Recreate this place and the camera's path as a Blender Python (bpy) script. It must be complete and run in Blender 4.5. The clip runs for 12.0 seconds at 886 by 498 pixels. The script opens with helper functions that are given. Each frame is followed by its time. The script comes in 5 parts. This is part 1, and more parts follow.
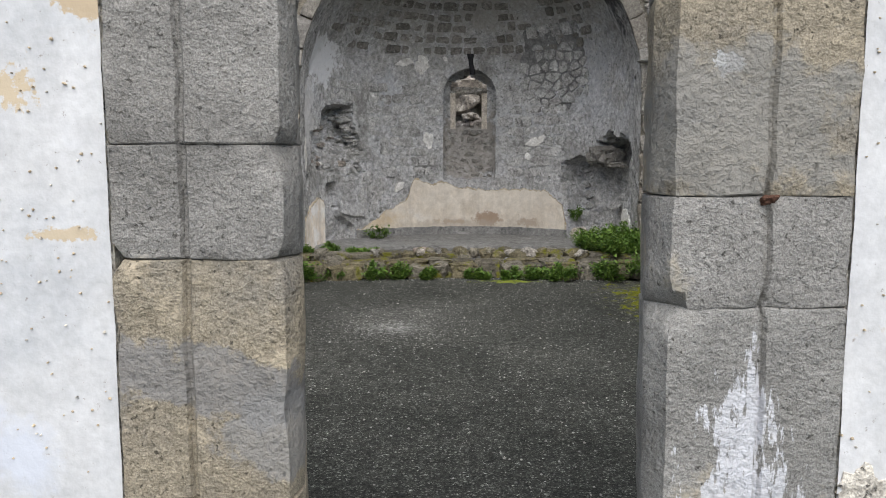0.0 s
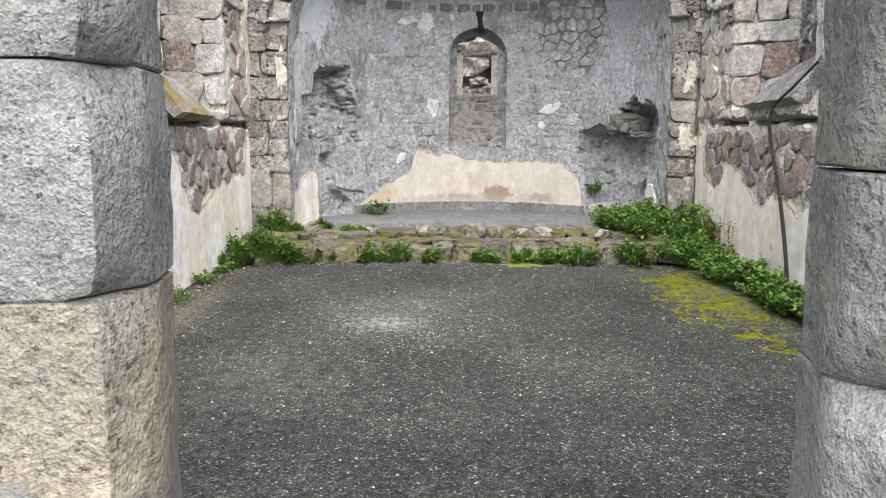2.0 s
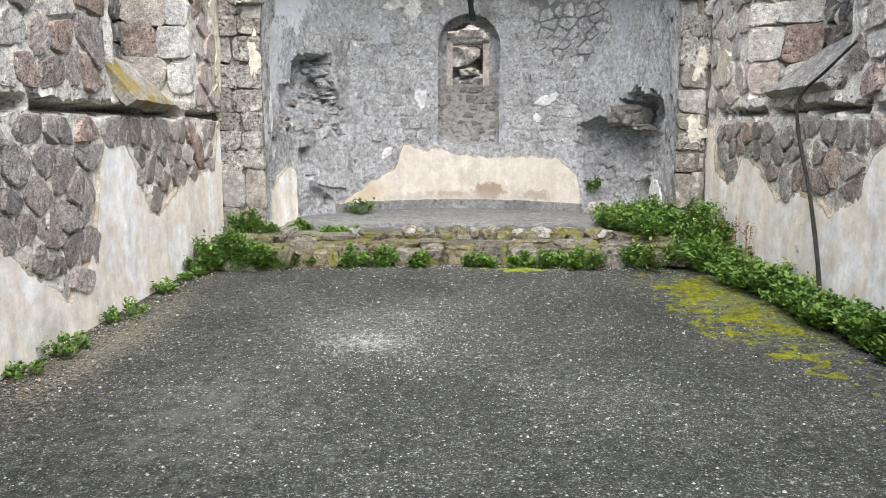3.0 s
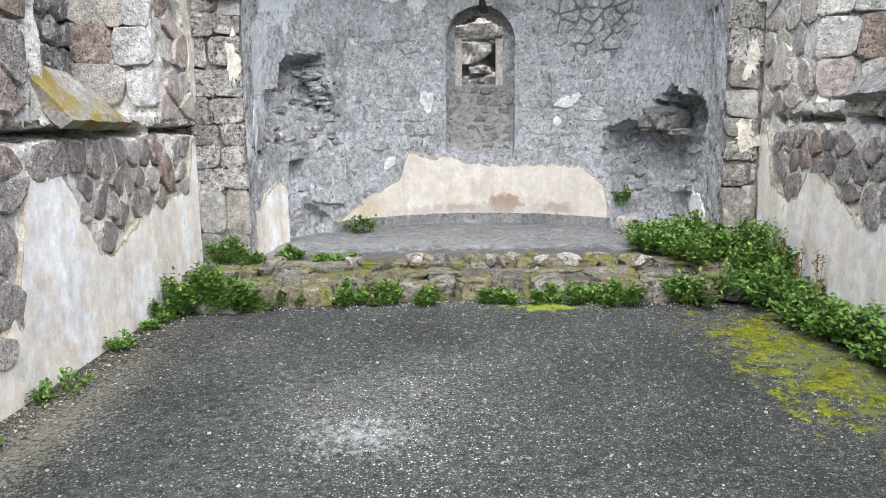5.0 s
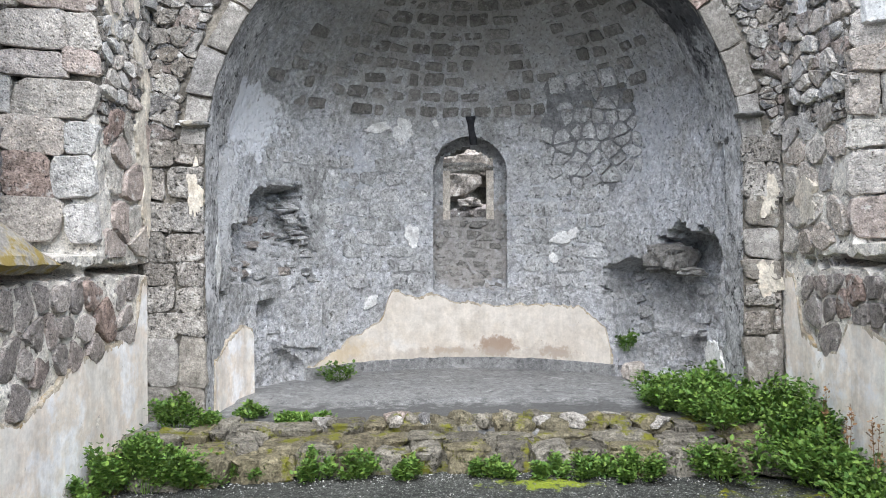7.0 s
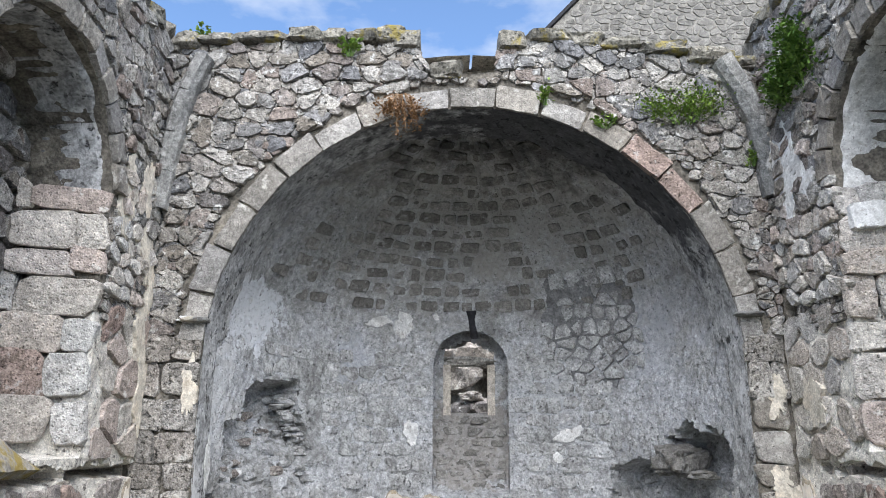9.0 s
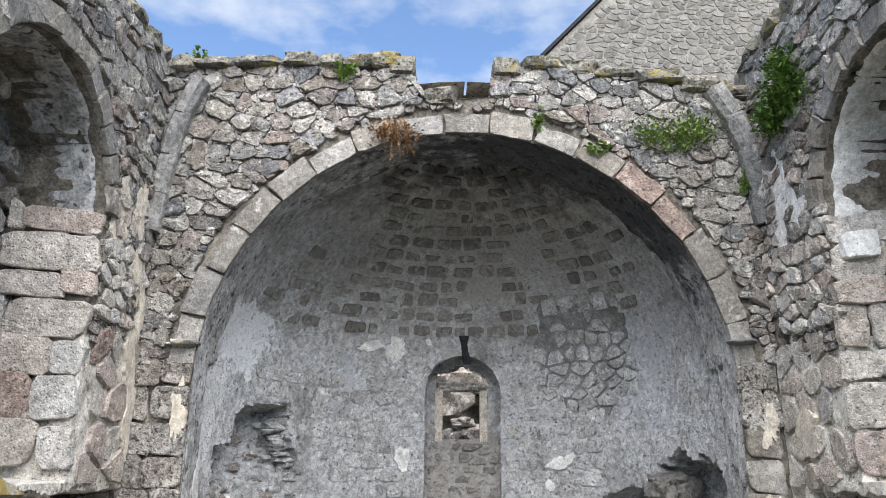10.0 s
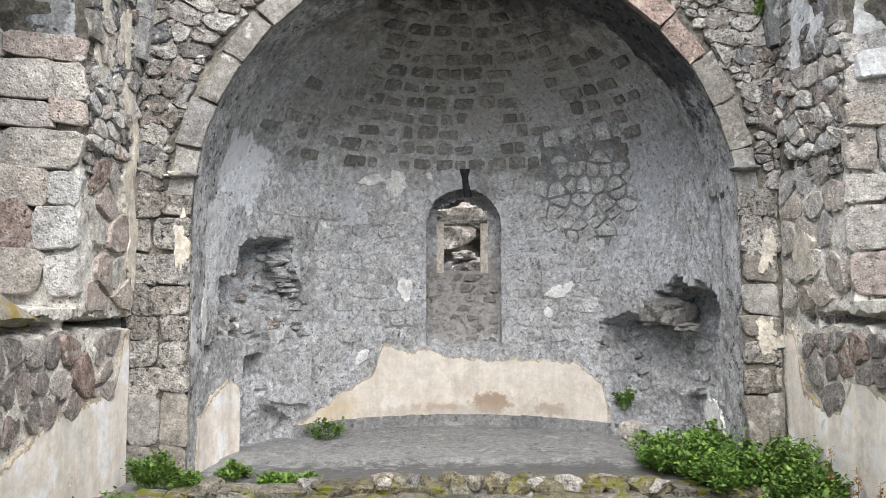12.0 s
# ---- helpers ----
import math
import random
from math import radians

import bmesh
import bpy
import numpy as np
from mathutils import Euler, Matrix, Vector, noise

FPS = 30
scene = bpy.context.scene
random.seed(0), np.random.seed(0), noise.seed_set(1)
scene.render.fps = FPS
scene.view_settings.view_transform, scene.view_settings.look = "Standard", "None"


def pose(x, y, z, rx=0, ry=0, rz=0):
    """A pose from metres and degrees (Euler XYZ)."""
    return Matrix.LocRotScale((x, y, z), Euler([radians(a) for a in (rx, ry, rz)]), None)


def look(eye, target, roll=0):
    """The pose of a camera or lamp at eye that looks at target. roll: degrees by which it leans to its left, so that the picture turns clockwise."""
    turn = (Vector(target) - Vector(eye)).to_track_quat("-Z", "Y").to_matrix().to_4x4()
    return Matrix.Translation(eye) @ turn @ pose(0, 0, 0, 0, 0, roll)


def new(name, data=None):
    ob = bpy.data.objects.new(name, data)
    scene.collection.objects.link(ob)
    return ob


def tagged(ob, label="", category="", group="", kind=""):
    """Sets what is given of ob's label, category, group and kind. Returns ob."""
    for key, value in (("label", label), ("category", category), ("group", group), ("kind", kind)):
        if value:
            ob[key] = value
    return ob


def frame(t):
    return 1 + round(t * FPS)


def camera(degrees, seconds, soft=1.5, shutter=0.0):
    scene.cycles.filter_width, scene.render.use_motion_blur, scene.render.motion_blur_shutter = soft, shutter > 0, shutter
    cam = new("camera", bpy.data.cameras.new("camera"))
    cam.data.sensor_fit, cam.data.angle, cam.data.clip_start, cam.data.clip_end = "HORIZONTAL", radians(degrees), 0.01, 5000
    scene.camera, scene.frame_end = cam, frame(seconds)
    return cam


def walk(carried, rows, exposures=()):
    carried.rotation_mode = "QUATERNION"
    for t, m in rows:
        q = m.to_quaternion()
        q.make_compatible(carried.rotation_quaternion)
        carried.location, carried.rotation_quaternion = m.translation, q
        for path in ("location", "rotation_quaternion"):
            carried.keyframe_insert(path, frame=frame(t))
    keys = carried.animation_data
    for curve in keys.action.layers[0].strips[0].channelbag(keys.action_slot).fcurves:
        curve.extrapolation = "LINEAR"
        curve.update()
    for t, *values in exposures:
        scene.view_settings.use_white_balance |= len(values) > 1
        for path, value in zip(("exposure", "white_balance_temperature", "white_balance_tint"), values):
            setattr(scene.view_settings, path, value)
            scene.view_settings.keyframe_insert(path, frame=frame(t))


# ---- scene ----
cam = camera(60.7, 12.0, soft=1.0)
METRES, EYE, TILT, LEAN, TURN = 4.8, 1.64, -6.6, 0.0, 0.0
ROWS = [
    (0.0, 0.0, 0.0, 0.0, -0.0, 0.0, -0.0),
    (0.5, 0.0072, 0.0473, 0.0004, 0.4, -0.85, -0.07),
    (1.0, 0.0154, 0.1029, 0.0091, 0.66, -1.5, -0.18),
    (1.5, 0.0064, 0.1729, 0.0136, 0.68, -1.88, -0.31),
    (2.0, 0.0053, 0.2406, 0.0179, 0.49, -2.11, -0.35),
    (2.5, 0.0106, 0.3275, 0.0186, 0.08, -2.31, -0.28),
    (3.0, 0.0021, 0.4141, 0.0267, -0.37, -2.36, -0.16),
    (5.0, -0.0009, 0.6803, 0.0999, 0.28, -2.93, 0.63),
    (5.5, -0.0079, 0.7397, 0.1061, 0.46, -2.23, 0.83),
    (6.0, 0.0058, 0.8043, 0.1198, 0.16, -0.23, 0.84),
    (6.5, 0.0122, 0.8471, 0.1329, -0.3, 2.82, 0.61),
    (7.0, 0.0066, 0.8859, 0.1486, -0.54, 6.59, 0.41),
    (7.5, 0.0076, 0.9055, 0.1568, -0.52, 10.29, 0.32),
    (9.5, 0.0148, 0.8908, 0.1763, -0.6, 22.15, -0.2),
    (10.0, 0.0155, 0.8932, 0.1762, -1.04, 22.4, -0.4),
    (10.5, 0.0161, 0.9004, 0.1725, -1.28, 20.71, -0.43),
    (11.0, 0.0189, 0.9074, 0.1672, -1.25, 17.63, -0.29),
    (11.5, 0.019, 0.9124, 0.1616, -1.01, 13.98, -0.06),
    (12.0, 0.0183, 0.9173, 0.1564, -0.78, 10.53, 0.12),
]
EXPOSURES = [(0.0, 0.22, 6800, 10), (1.0, 0.64, 6950, 10), (1.5, 0.84, 6900, 10), (2.0, 1.10, 6700, 10), (2.5, 1.22, 6700, 10), (5.5, 1.20, 6250, 10), (7.5, 1.04, 6250, 10), (9.5, 0.94, 6350, 10), (10.5, 0.94, 6650, 10), (12.0, 1.06, 6650, 10)]
walk(cam, [(t, pose(0, 0, EYE, TILT, LEAN, TURN) @ pose(METRES * x, METRES * y, METRES * z, 90 + pitch, roll, yaw)) for t, x, y, z, yaw, pitch, roll in ROWS], EXPOSURES)

# ---- world and sun ----
SUN_ELEVATION, SUN_TURN = 51, 174
world = bpy.data.worlds.new("sky")
scene.world = world
world.use_nodes = True
wn, wl = world.node_tree.nodes, world.node_tree.links
wn.clear()
sky = wn.new("ShaderNodeTexSky")
sky.sky_type, sky.sun_disc = "NISHITA", False
sky.ozone_density, sky.dust_density = 4.0, 0.3
sky.sun_elevation, sky.sun_rotation = radians(SUN_ELEVATION), radians(SUN_TURN)
w_co = wn.new("ShaderNodeTexCoord")
w_map = wn.new("ShaderNodeMapping")
w_map.inputs["Scale"].default_value = (1.6, 1.2, 3.4)
w_map.inputs["Location"].default_value = (0.35, 0.0, 0.2)
cloud = wn.new("ShaderNodeTexNoise")
cloud.inputs["Scale"].default_value, cloud.inputs["Detail"].default_value = 2.1, 7
cloud.inputs["Roughness"].default_value = 0.55
w_ramp = wn.new("ShaderNodeValToRGB")
w_ramp.color_ramp.elements[0].position, w_ramp.color_ramp.elements[1].position = 0.46, 0.66
w_mix = wn.new("ShaderNodeMixRGB")
w_mix.inputs[2].default_value = (3.6, 3.8, 4.15, 1)
w_bg = wn.new("ShaderNodeBackground")
w_bg.inputs["Strength"].default_value = 0.14
w_out = wn.new("ShaderNodeOutputWorld")
wl.new(w_co.outputs["Generated"], w_map.inputs["Vector"])
wl.new(w_map.outputs[0], cloud.inputs["Vector"])
wl.new(cloud.outputs["Fac"], w_ramp.inputs[0])
wl.new(w_ramp.outputs[0], w_mix.inputs[0])
wl.new(sky.outputs[0], w_mix.inputs[1])
wl.new(w_mix.outputs[0], w_bg.inputs[0])
wl.new(w_bg.outputs[0], w_out.inputs[0])
sun = new("sun", bpy.data.lights.new("sun", "SUN"))
sun.data.energy, sun.data.angle, sun.data.color = 5.0, radians(80), (1.0, 0.975, 0.935)
sun.matrix_world = look((0, 0, 30), Vector((0, 0, 30)) - Vector((
    math.sin(radians(SUN_TURN)) * math.cos(radians(SUN_ELEVATION)),
    math.cos(radians(SUN_TURN)) * math.cos(radians(SUN_ELEVATION)), math.sin(radians(SUN_ELEVATION)))))


# ---- materials ----
def material(name, colors, by="noise", scale=3.0, grain=60.0, grain_amount=0.35, bump=0.4, spots=None, spot_at=0.62, spot_scale=9.0, rough=0.92, pits=0.0, extra=None, mottle=0.3, streak=0.0, dark=None, tool=0.0, spot_soft=0.07):
    """Ramp of colours by large noise, object or island; mottled at middle size and grain size, with spots, dark pits, streaks and fine relief."""
    m = bpy.data.materials.new(name)
    m.use_nodes = True
    n, l = m.node_tree.nodes, m.node_tree.links
    n.clear()
    out, bsdf = n.new("ShaderNodeOutputMaterial"), n.new("ShaderNodeBsdfPrincipled")
    l.new(bsdf.outputs[0], out.inputs[0])
    geo = n.new("ShaderNodeNewGeometry")

    def noise_at(s, detail=6.0, rough_=0.6, squash=None):
        t = n.new("ShaderNodeTexNoise")
        t.inputs["Scale"].default_value, t.inputs["Detail"].default_value, t.inputs["Roughness"].default_value = s, detail, rough_
        if squash:
            mp = n.new("ShaderNodeMapping")
            mp.inputs["Scale"].default_value = squash
            l.new(geo.outputs["Position"], mp.inputs["Vector"])
            l.new(mp.outputs[0], t.inputs["Vector"])
        else:
            l.new(geo.outputs["Position"], t.inputs["Vector"])
        return t.outputs["Fac"]

    def ramp(src, stops):
        r = n.new("ShaderNodeValToRGB")
        while len(r.color_ramp.elements) < len(stops):
            r.color_ramp.elements.new(0.5)
        for e, (p, c) in zip(r.color_ramp.elements, stops):
            e.position, e.color = p, (*c, 1)
        l.new(src, r.inputs[0])
        return r.outputs[0]

    def mix(kind, fac, a, b):
        x = n.new("ShaderNodeMixRGB")
        x.blend_type = kind
        for i, s in enumerate((fac, a, b)):
            if isinstance(s, (int, float)):
                x.inputs[i].default_value = s
            elif isinstance(s, tuple):
                x.inputs[i].default_value = (*s, 1)
            else:
                l.new(s, x.inputs[i])
        return x.outputs[0]

    def tone(src, amount, width=0.19):
        return ramp(src, [(0.5 - width, (1 - amount,) * 3), (0.5 + width, (1 + amount,) * 3)])

    k = len(colors)
    big = noise_at(scale, 6, 0.65)
    if by == "noise":
        base = ramp(big, [(0.33 + 0.34 * i / max(1, k - 1), c) for i, c in enumerate(colors)])
    else:
        src = n.new("ShaderNodeObjectInfo").outputs["Random"] if by == "object" else geo.outputs["Random Per Island"]
        base = ramp(src, [(i / max(1, k - 1), c) for i, c in enumerate(colors)])
        base = mix("MULTIPLY", 1.0, base, tone(big, 0.3))
    fine = noise_at(grain, 3, 0.6)
    mid = noise_at(grain * 0.26, 5, 0.62)
    lump = noise_at(grain * 0.11, 4, 0.55)
    col = mix("MULTIPLY", 1.0, base, tone(mid, mottle * 1.15))
    col = mix("MULTIPLY", 1.0, col, tone(fine, grain_amount * 1.15))
    if streak:
        col = mix("MULTIPLY", 1.0, col, tone(noise_at(5.0, 7, 0.7, (1, 1, 0.13)), streak))
    for sc, at, c in ([(spot_scale, spot_at, spots)] if spots else []) + (extra or []):
        col = mix("MIX", ramp(noise_at(sc, 9, 0.7), [(at - 0.02, (0, 0, 0)), (at - 0.02 + spot_soft, (1, 1, 1))]), col, c)
    hole = None
    if dark:
        hole = ramp(noise_at(dark[0], 6, 0.7), [(dark[1] - 0.06, (1, 1, 1)), (dark[1] + 0.0, (0, 0, 0))])
        col = mix("MIX", hole, col, dark[2])
    l.new(col, bsdf.inputs["Base Color"])
    bsdf.inputs["Roughness"].default_value = rough
    bsdf.inputs["Specular IOR Level"].default_value = 0.2
    h = mix("MIX", 0.45, mix("MIX", 0.22, mid, fine), lump)
    if tool:
        cut = noise_at(34, 5, 0.65, (0.3, 0.3, 1))
        l.new(mix("MULTIPLY", 1.0, col, tone(cut, tool)), bsdf.inputs["Base Color"])
        h = mix("MIX", 0.4, h, cut)
    if pits:
        v = n.new("ShaderNodeTexVoronoi")
        v.inputs["Scale"].default_value = pits
        l.new(geo.outputs["Position"], v.inputs["Vector"])
        h = mix("MULTIPLY", 0.5, h, ramp(v.outputs["Distance"], [(0.08, (0.1, 0.1, 0.1)), (0.35, (1, 1, 1))]))
    if hole:
        h = mix("SUBTRACT", 0.5, h, hole)
    b = n.new("ShaderNodeBump")
    b.inputs["Strength"].default_value, b.inputs["Distance"].default_value = bump, 0.06
    l.new(h, b.inputs["Height"])
    l.new(b.outputs[0], bsdf.inputs["Normal"])
    return m


M_JOINT = material("deep_joint_mortar", [(0.08, 0.073, 0.063), (0.155, 0.14, 0.118), (0.25, 0.225, 0.185)], "noise", 3, 42, 0.35, 0.9, mottle=0.4)
GREYS = [(0.14, 0.14, 0.146), (0.275, 0.26, 0.235), (0.185, 0.163, 0.138), (0.36, 0.34, 0.31), (0.15, 0.147, 0.144), (0.225, 0.185, 0.162), (0.285, 0.27, 0.25), (0.40, 0.375, 0.335), (0.225, 0.22, 0.22)]
PALE, SOOT = (0.54, 0.53, 0.505), (0.07, 0.068, 0.066)
M_RUBBLE = material("rubble_stone", GREYS, "object", 5, 85, 0.4, 0.9, PALE, 0.60, 9, pits=34, mottle=0.4, dark=(26, 0.41, SOOT))
M_RUBBLE_FAR = material("rubble_stone_joined", GREYS, "island", 5, 85, 0.4, 0.9, PALE, 0.60, 9, pits=34, mottle=0.4, dark=(26, 0.41, SOOT))
SMEARED = [(0.38, 0.345, 0.305), (0.49, 0.46, 0.415), (0.44, 0.385, 0.335), (0.55, 0.525, 0.485), (0.38, 0.31, 0.27), (0.48, 0.465, 0.44), (0.41, 0.385, 0.36)]
M_SMEARED = material("mortar_smeared_stone", SMEARED, "object", 5, 80, 0.26, 0.9, (0.57, 0.54, 0.50), 0.60, 7, pits=30, mottle=0.32, dark=(28, 0.37, SOOT))
M_SMEARED_FAR = material("mortar_smeared_stone_joined", SMEARED, "island", 5, 80, 0.26, 0.9, (0.57, 0.54, 0.50), 0.60, 7, pits=30, mottle=0.32, dark=(28, 0.37, SOOT))
M_LOWER = material("purple_grey_lava_stone", [(0.26, 0.23, 0.212), (0.35, 0.315, 0.29), (0.23, 0.205, 0.19), (0.40, 0.36, 0.33), (0.28, 0.232, 0.207), (0.30, 0.272, 0.252)], "object", 6, 95, 0.42, 1.0, (0.60, 0.56, 0.51), 0.60, 9, pits=45, mottle=0.3, dark=(34, 0.385, (0.05, 0.045, 0.045)))
M_PIER = material("pitted_grey_pier_stone", [(0.25, 0.232, 0.205), (0.34, 0.318, 0.29), (0.21, 0.195, 0.175), (0.29, 0.255, 0.22), (0.27, 0.26, 0.245)], "object", 6, 75, 0.42, 1.0, (0.50, 0.475, 0.435), 0.59, 6, pits=30, mottle=0.38, dark=(24, 0.42, (0.07, 0.065, 0.06)))
M_VOUSSOIR = material("brown_grey_voussoir", [(0.21, 0.198, 0.18), (0.265, 0.243, 0.212), (0.23, 0.208, 0.18), (0.295, 0.28, 0.26), (0.195, 0.187, 0.178)], "object", 3, 90, 0.32, 0.7, (0.46, 0.44, 0.40), 0.60, 5, mottle=0.3, dark=(40, 0.385, (0.08, 0.075, 0.07)))
M_MORTAR = material("lime_mortar", [(0.40, 0.37, 0.325), (0.54, 0.505, 0.45), (0.64, 0.60, 0.54)], "noise", 2.5, 75, 0.35, 0.9, PALE, 0.57, 8, mottle=0.4, dark=(17, 0.42, (0.09, 0.087, 0.083)))
M_PALE_MORTAR = material("pale_lime_mortar", [(0.54, 0.50, 0.44), (0.64, 0.60, 0.54), (0.72, 0.68, 0.61)], "noise", 2.5, 70, 0.3, 0.8, (0.68, 0.65, 0.6), 0.57, 8, mottle=0.3, dark=(20, 0.41, (0.16, 0.14, 0.13)))
M_PLASTER = material("cream_plaster", [(0.62, 0.575, 0.51), (0.73, 0.695, 0.64), (0.71, 0.635, 0.55), (0.79, 0.78, 0.775), (0.68, 0.63, 0.56)], "noise", 1.3, 34, 0.06, 0.22, (0.52, 0.45, 0.37), 0.66, 3.5, mottle=0.12, streak=0.17, extra=[(2.2, 0.60, (0.76, 0.765, 0.78)), (4.5, 0.66, (0.50, 0.42, 0.33))], dark=(23, 0.34, (0.22, 0.17, 0.14)), spot_soft=0.14)
M_DADO = material("stained_dado_plaster", [(0.52, 0.465, 0.39), (0.62, 0.575, 0.51), (0.57, 0.515, 0.44), (0.66, 0.635, 0.595)], "noise", 1.2, 40, 0.06, 0.25, (0.46, 0.385, 0.305), 0.66, 4.5, mottle=0.09, streak=0.12, extra=[(3.0, 0.63, (0.55, 0.54, 0.53))], dark=(24, 0.34, (0.22, 0.17, 0.13)), spot_soft=0.14)
M_RUST = material("rusty_iron", [(0.045, 0.022, 0.016), (0.09, 0.045, 0.03), (0.06, 0.03, 0.022)], "noise", 30, 160, 0.4, 0.6, rough=0.85)
M_RIM = material("broken_plaster_edge", [(0.30, 0.255, 0.195), (0.42, 0.365, 0.285), (0.52, 0.47, 0.395)], "noise", 5, 60, 0.25, 0.6, (0.36, 0.27, 0.14), 0.58, 9, mottle=0.3)
M_WHITE = material("white_limewash", [(0.42, 0.433, 0.455), (0.505, 0.51, 0.522), (0.465, 0.473, 0.492)], "noise", 1.3, 34, 0.06, 0.22, (0.46, 0.38, 0.28), 0.665, 3.2, mottle=0.07, streak=0.06, dark=(40, 0.36, (0.30, 0.28, 0.27)))
M_OLD = material("old_cream_plaster", [(0.46, 0.42, 0.35), (0.58, 0.53, 0.45), (0.52, 0.45, 0.36)], "noise", 4, 50, 0.2, 0.5, (0.36, 0.33, 0.28), 0.58, 9, mottle=0.25)
M_FLAKE = material("white_plaster_flake", [(0.54, 0.53, 0.51), (0.66, 0.655, 0.64), (0.72, 0.715, 0.70)], "noise", 7, 60, 0.16, 0.5, (0.44, 0.42, 0.385), 0.58, 14, mottle=0.25, dark=(34, 0.40, (0.26, 0.25, 0.235)))
M_RENDER = material("grey_cement_render", [(0.255, 0.255, 0.25), (0.35, 0.35, 0.35), (0.44, 0.445, 0.46), (0.36, 0.357, 0.35), (0.49, 0.493, 0.51)], "noise", 1.0, 62, 0.26, 1.0, (0.46, 0.46, 0.47), 0.62, 5, mottle=0.36, pits=22, extra=[(3.4, 0.58, (0.205, 0.203, 0.20)), (1.6, 0.60, (0.37, 0.375, 0.40)), (6.5, 0.60, (0.50, 0.50, 0.51))], dark=(19, 0.39, (0.12, 0.12, 0.118)), spot_soft=0.12)
M_DOME_STONE = material("dark_dome_stone", [(0.14, 0.133, 0.122), (0.19, 0.181, 0.168), (0.255, 0.244, 0.227), (0.165, 0.157, 0.146)], "object", 6, 80, 0.35, 0.8, (0.34, 0.335, 0.325), 0.585, 9, mottle=0.35)
M_ASHLAR = material("grey_ashlar", [(0.215, 0.212, 0.203), (0.25, 0.245, 0.234), (0.235, 0.228, 0.217), (0.205, 0.202, 0.197)], "object", 2.0, 190, 0.30, 0.8, (0.37, 0.335, 0.275), 0.60, 1.7, mottle=0.10, dark=(58, 0.392, (0.10, 0.095, 0.09)))
M_TAN = material("tan_ashlar", [(0.20, 0.186, 0.163), (0.245, 0.216, 0.17), (0.275, 0.24, 0.183), (0.24, 0.216, 0.177), (0.218, 0.205, 0.182)], "noise", 1.5, 160, 0.28, 0.8, (0.43, 0.37, 0.28), 0.60, 4, mottle=0.17, dark=(58, 0.392, (0.10, 0.09, 0.075)))
M_CONCRETE = material("worn_cement_floor", [(0.17, 0.17, 0.17), (0.235, 0.235, 0.232), (0.20, 0.20, 0.197)], "noise", 1.8, 80, 0.35, 0.5, (0.36, 0.355, 0.35), 0.59, 6, mottle=0.25, dark=(9, 0.41, (0.11, 0.11, 0.11)))
M_MOSSY = material("mossy_stone", [(0.115, 0.10, 0.068), (0.15, 0.132, 0.085), (0.12, 0.11, 0.085), (0.20, 0.185, 0.155), (0.09, 0.082, 0.066)], "object", 6, 60, 0.4, 1.0, (0.135, 0.135, 0.02), 0.56, 4, mottle=0.4, dark=(24, 0.40, (0.05, 0.05, 0.035)))
M_LICHEN = material("yellow_lichen_slab", [(0.30, 0.28, 0.25), (0.38, 0.35, 0.30)], "noise", 4, 40, 0.3, 0.6, (0.27, 0.205, 0.065), 0.50, 2.6, mottle=0.3)
M_COPING = material("lichen_coping", [(0.15, 0.142, 0.12), (0.21, 0.195, 0.165), (0.13, 0.123, 0.108)], "object", 6, 45, 0.45, 1.0, (0.22, 0.18, 0.06), 0.56, 4, mottle=0.4, dark=(24, 0.41, SOOT))
M_LEAF = material("weed_leaf", [(0.04, 0.09, 0.019), (0.08, 0.155, 0.03), (0.125, 0.215, 0.04), (0.06, 0.125, 0.026), (0.165, 0.25, 0.05), (0.075, 0.14, 0.032)], "island", 7, 40, 0.2, 0.1, rough=0.45)
M_LEAF_DARK = material("dark_leaf", [(0.05, 0.10, 0.02), (0.09, 0.17, 0.032), (0.14, 0.23, 0.045)], "island", 7, 40, 0.2, 0.1, rough=0.45)
M_LEAF_LIME = material("lime_leaf", [(0.10, 0.17, 0.03), (0.15, 0.235, 0.045), (0.19, 0.25, 0.05)], "island", 7, 40, 0.2, 0.1, rough=0.5)
M_DRY = material("dry_roots", [(0.18, 0.10, 0.05), (0.28, 0.17, 0.09)], "island", 7, 40, 0.2, 0.1)
M_WOOD = material("grey_wood", [(0.025, 0.022, 0.02), (0.05, 0.044, 0.038)], "noise", 9, 70, 0.3, 0.4)
M_PALE_WOOD = material("pale_wood_jamb", [(0.44, 0.39, 0.33), (0.54, 0.49, 0.43)], "noise", 9, 70, 0.3, 0.4)
M_BLACK = material("soot_black", [(0.02, 0.02, 0.022), (0.035, 0.035, 0.04)], "noise", 9, 70, 0.3, 0.3)
M_FORT = material("fort_rubble", [(0.12, 0.115, 0.105), (0.17, 0.162, 0.15), (0.14, 0.132, 0.12), (0.20, 0.19, 0.175)], "island", 3, 30, 0.4, 0.35, (0.30, 0.285, 0.26), 0.60, 6, dark=(10, 0.38, (0.08, 0.075, 0.07)))
M_GROUND = material("dry_ground", [(0.12, 0.115, 0.105), (0.2, 0.19, 0.17), (0.11, 0.11, 0.07)], "noise", 0.6, 30, 0.4, 0.6)
M_PEBBLE = material("pebbles", [(0.06, 0.06, 0.055), (0.12, 0.12, 0.115), (0.20, 0.20, 0.19), (0.36, 0.355, 0.335), (0.08, 0.08, 0.075)], "island", 7, 60, 0.2, 0.3)


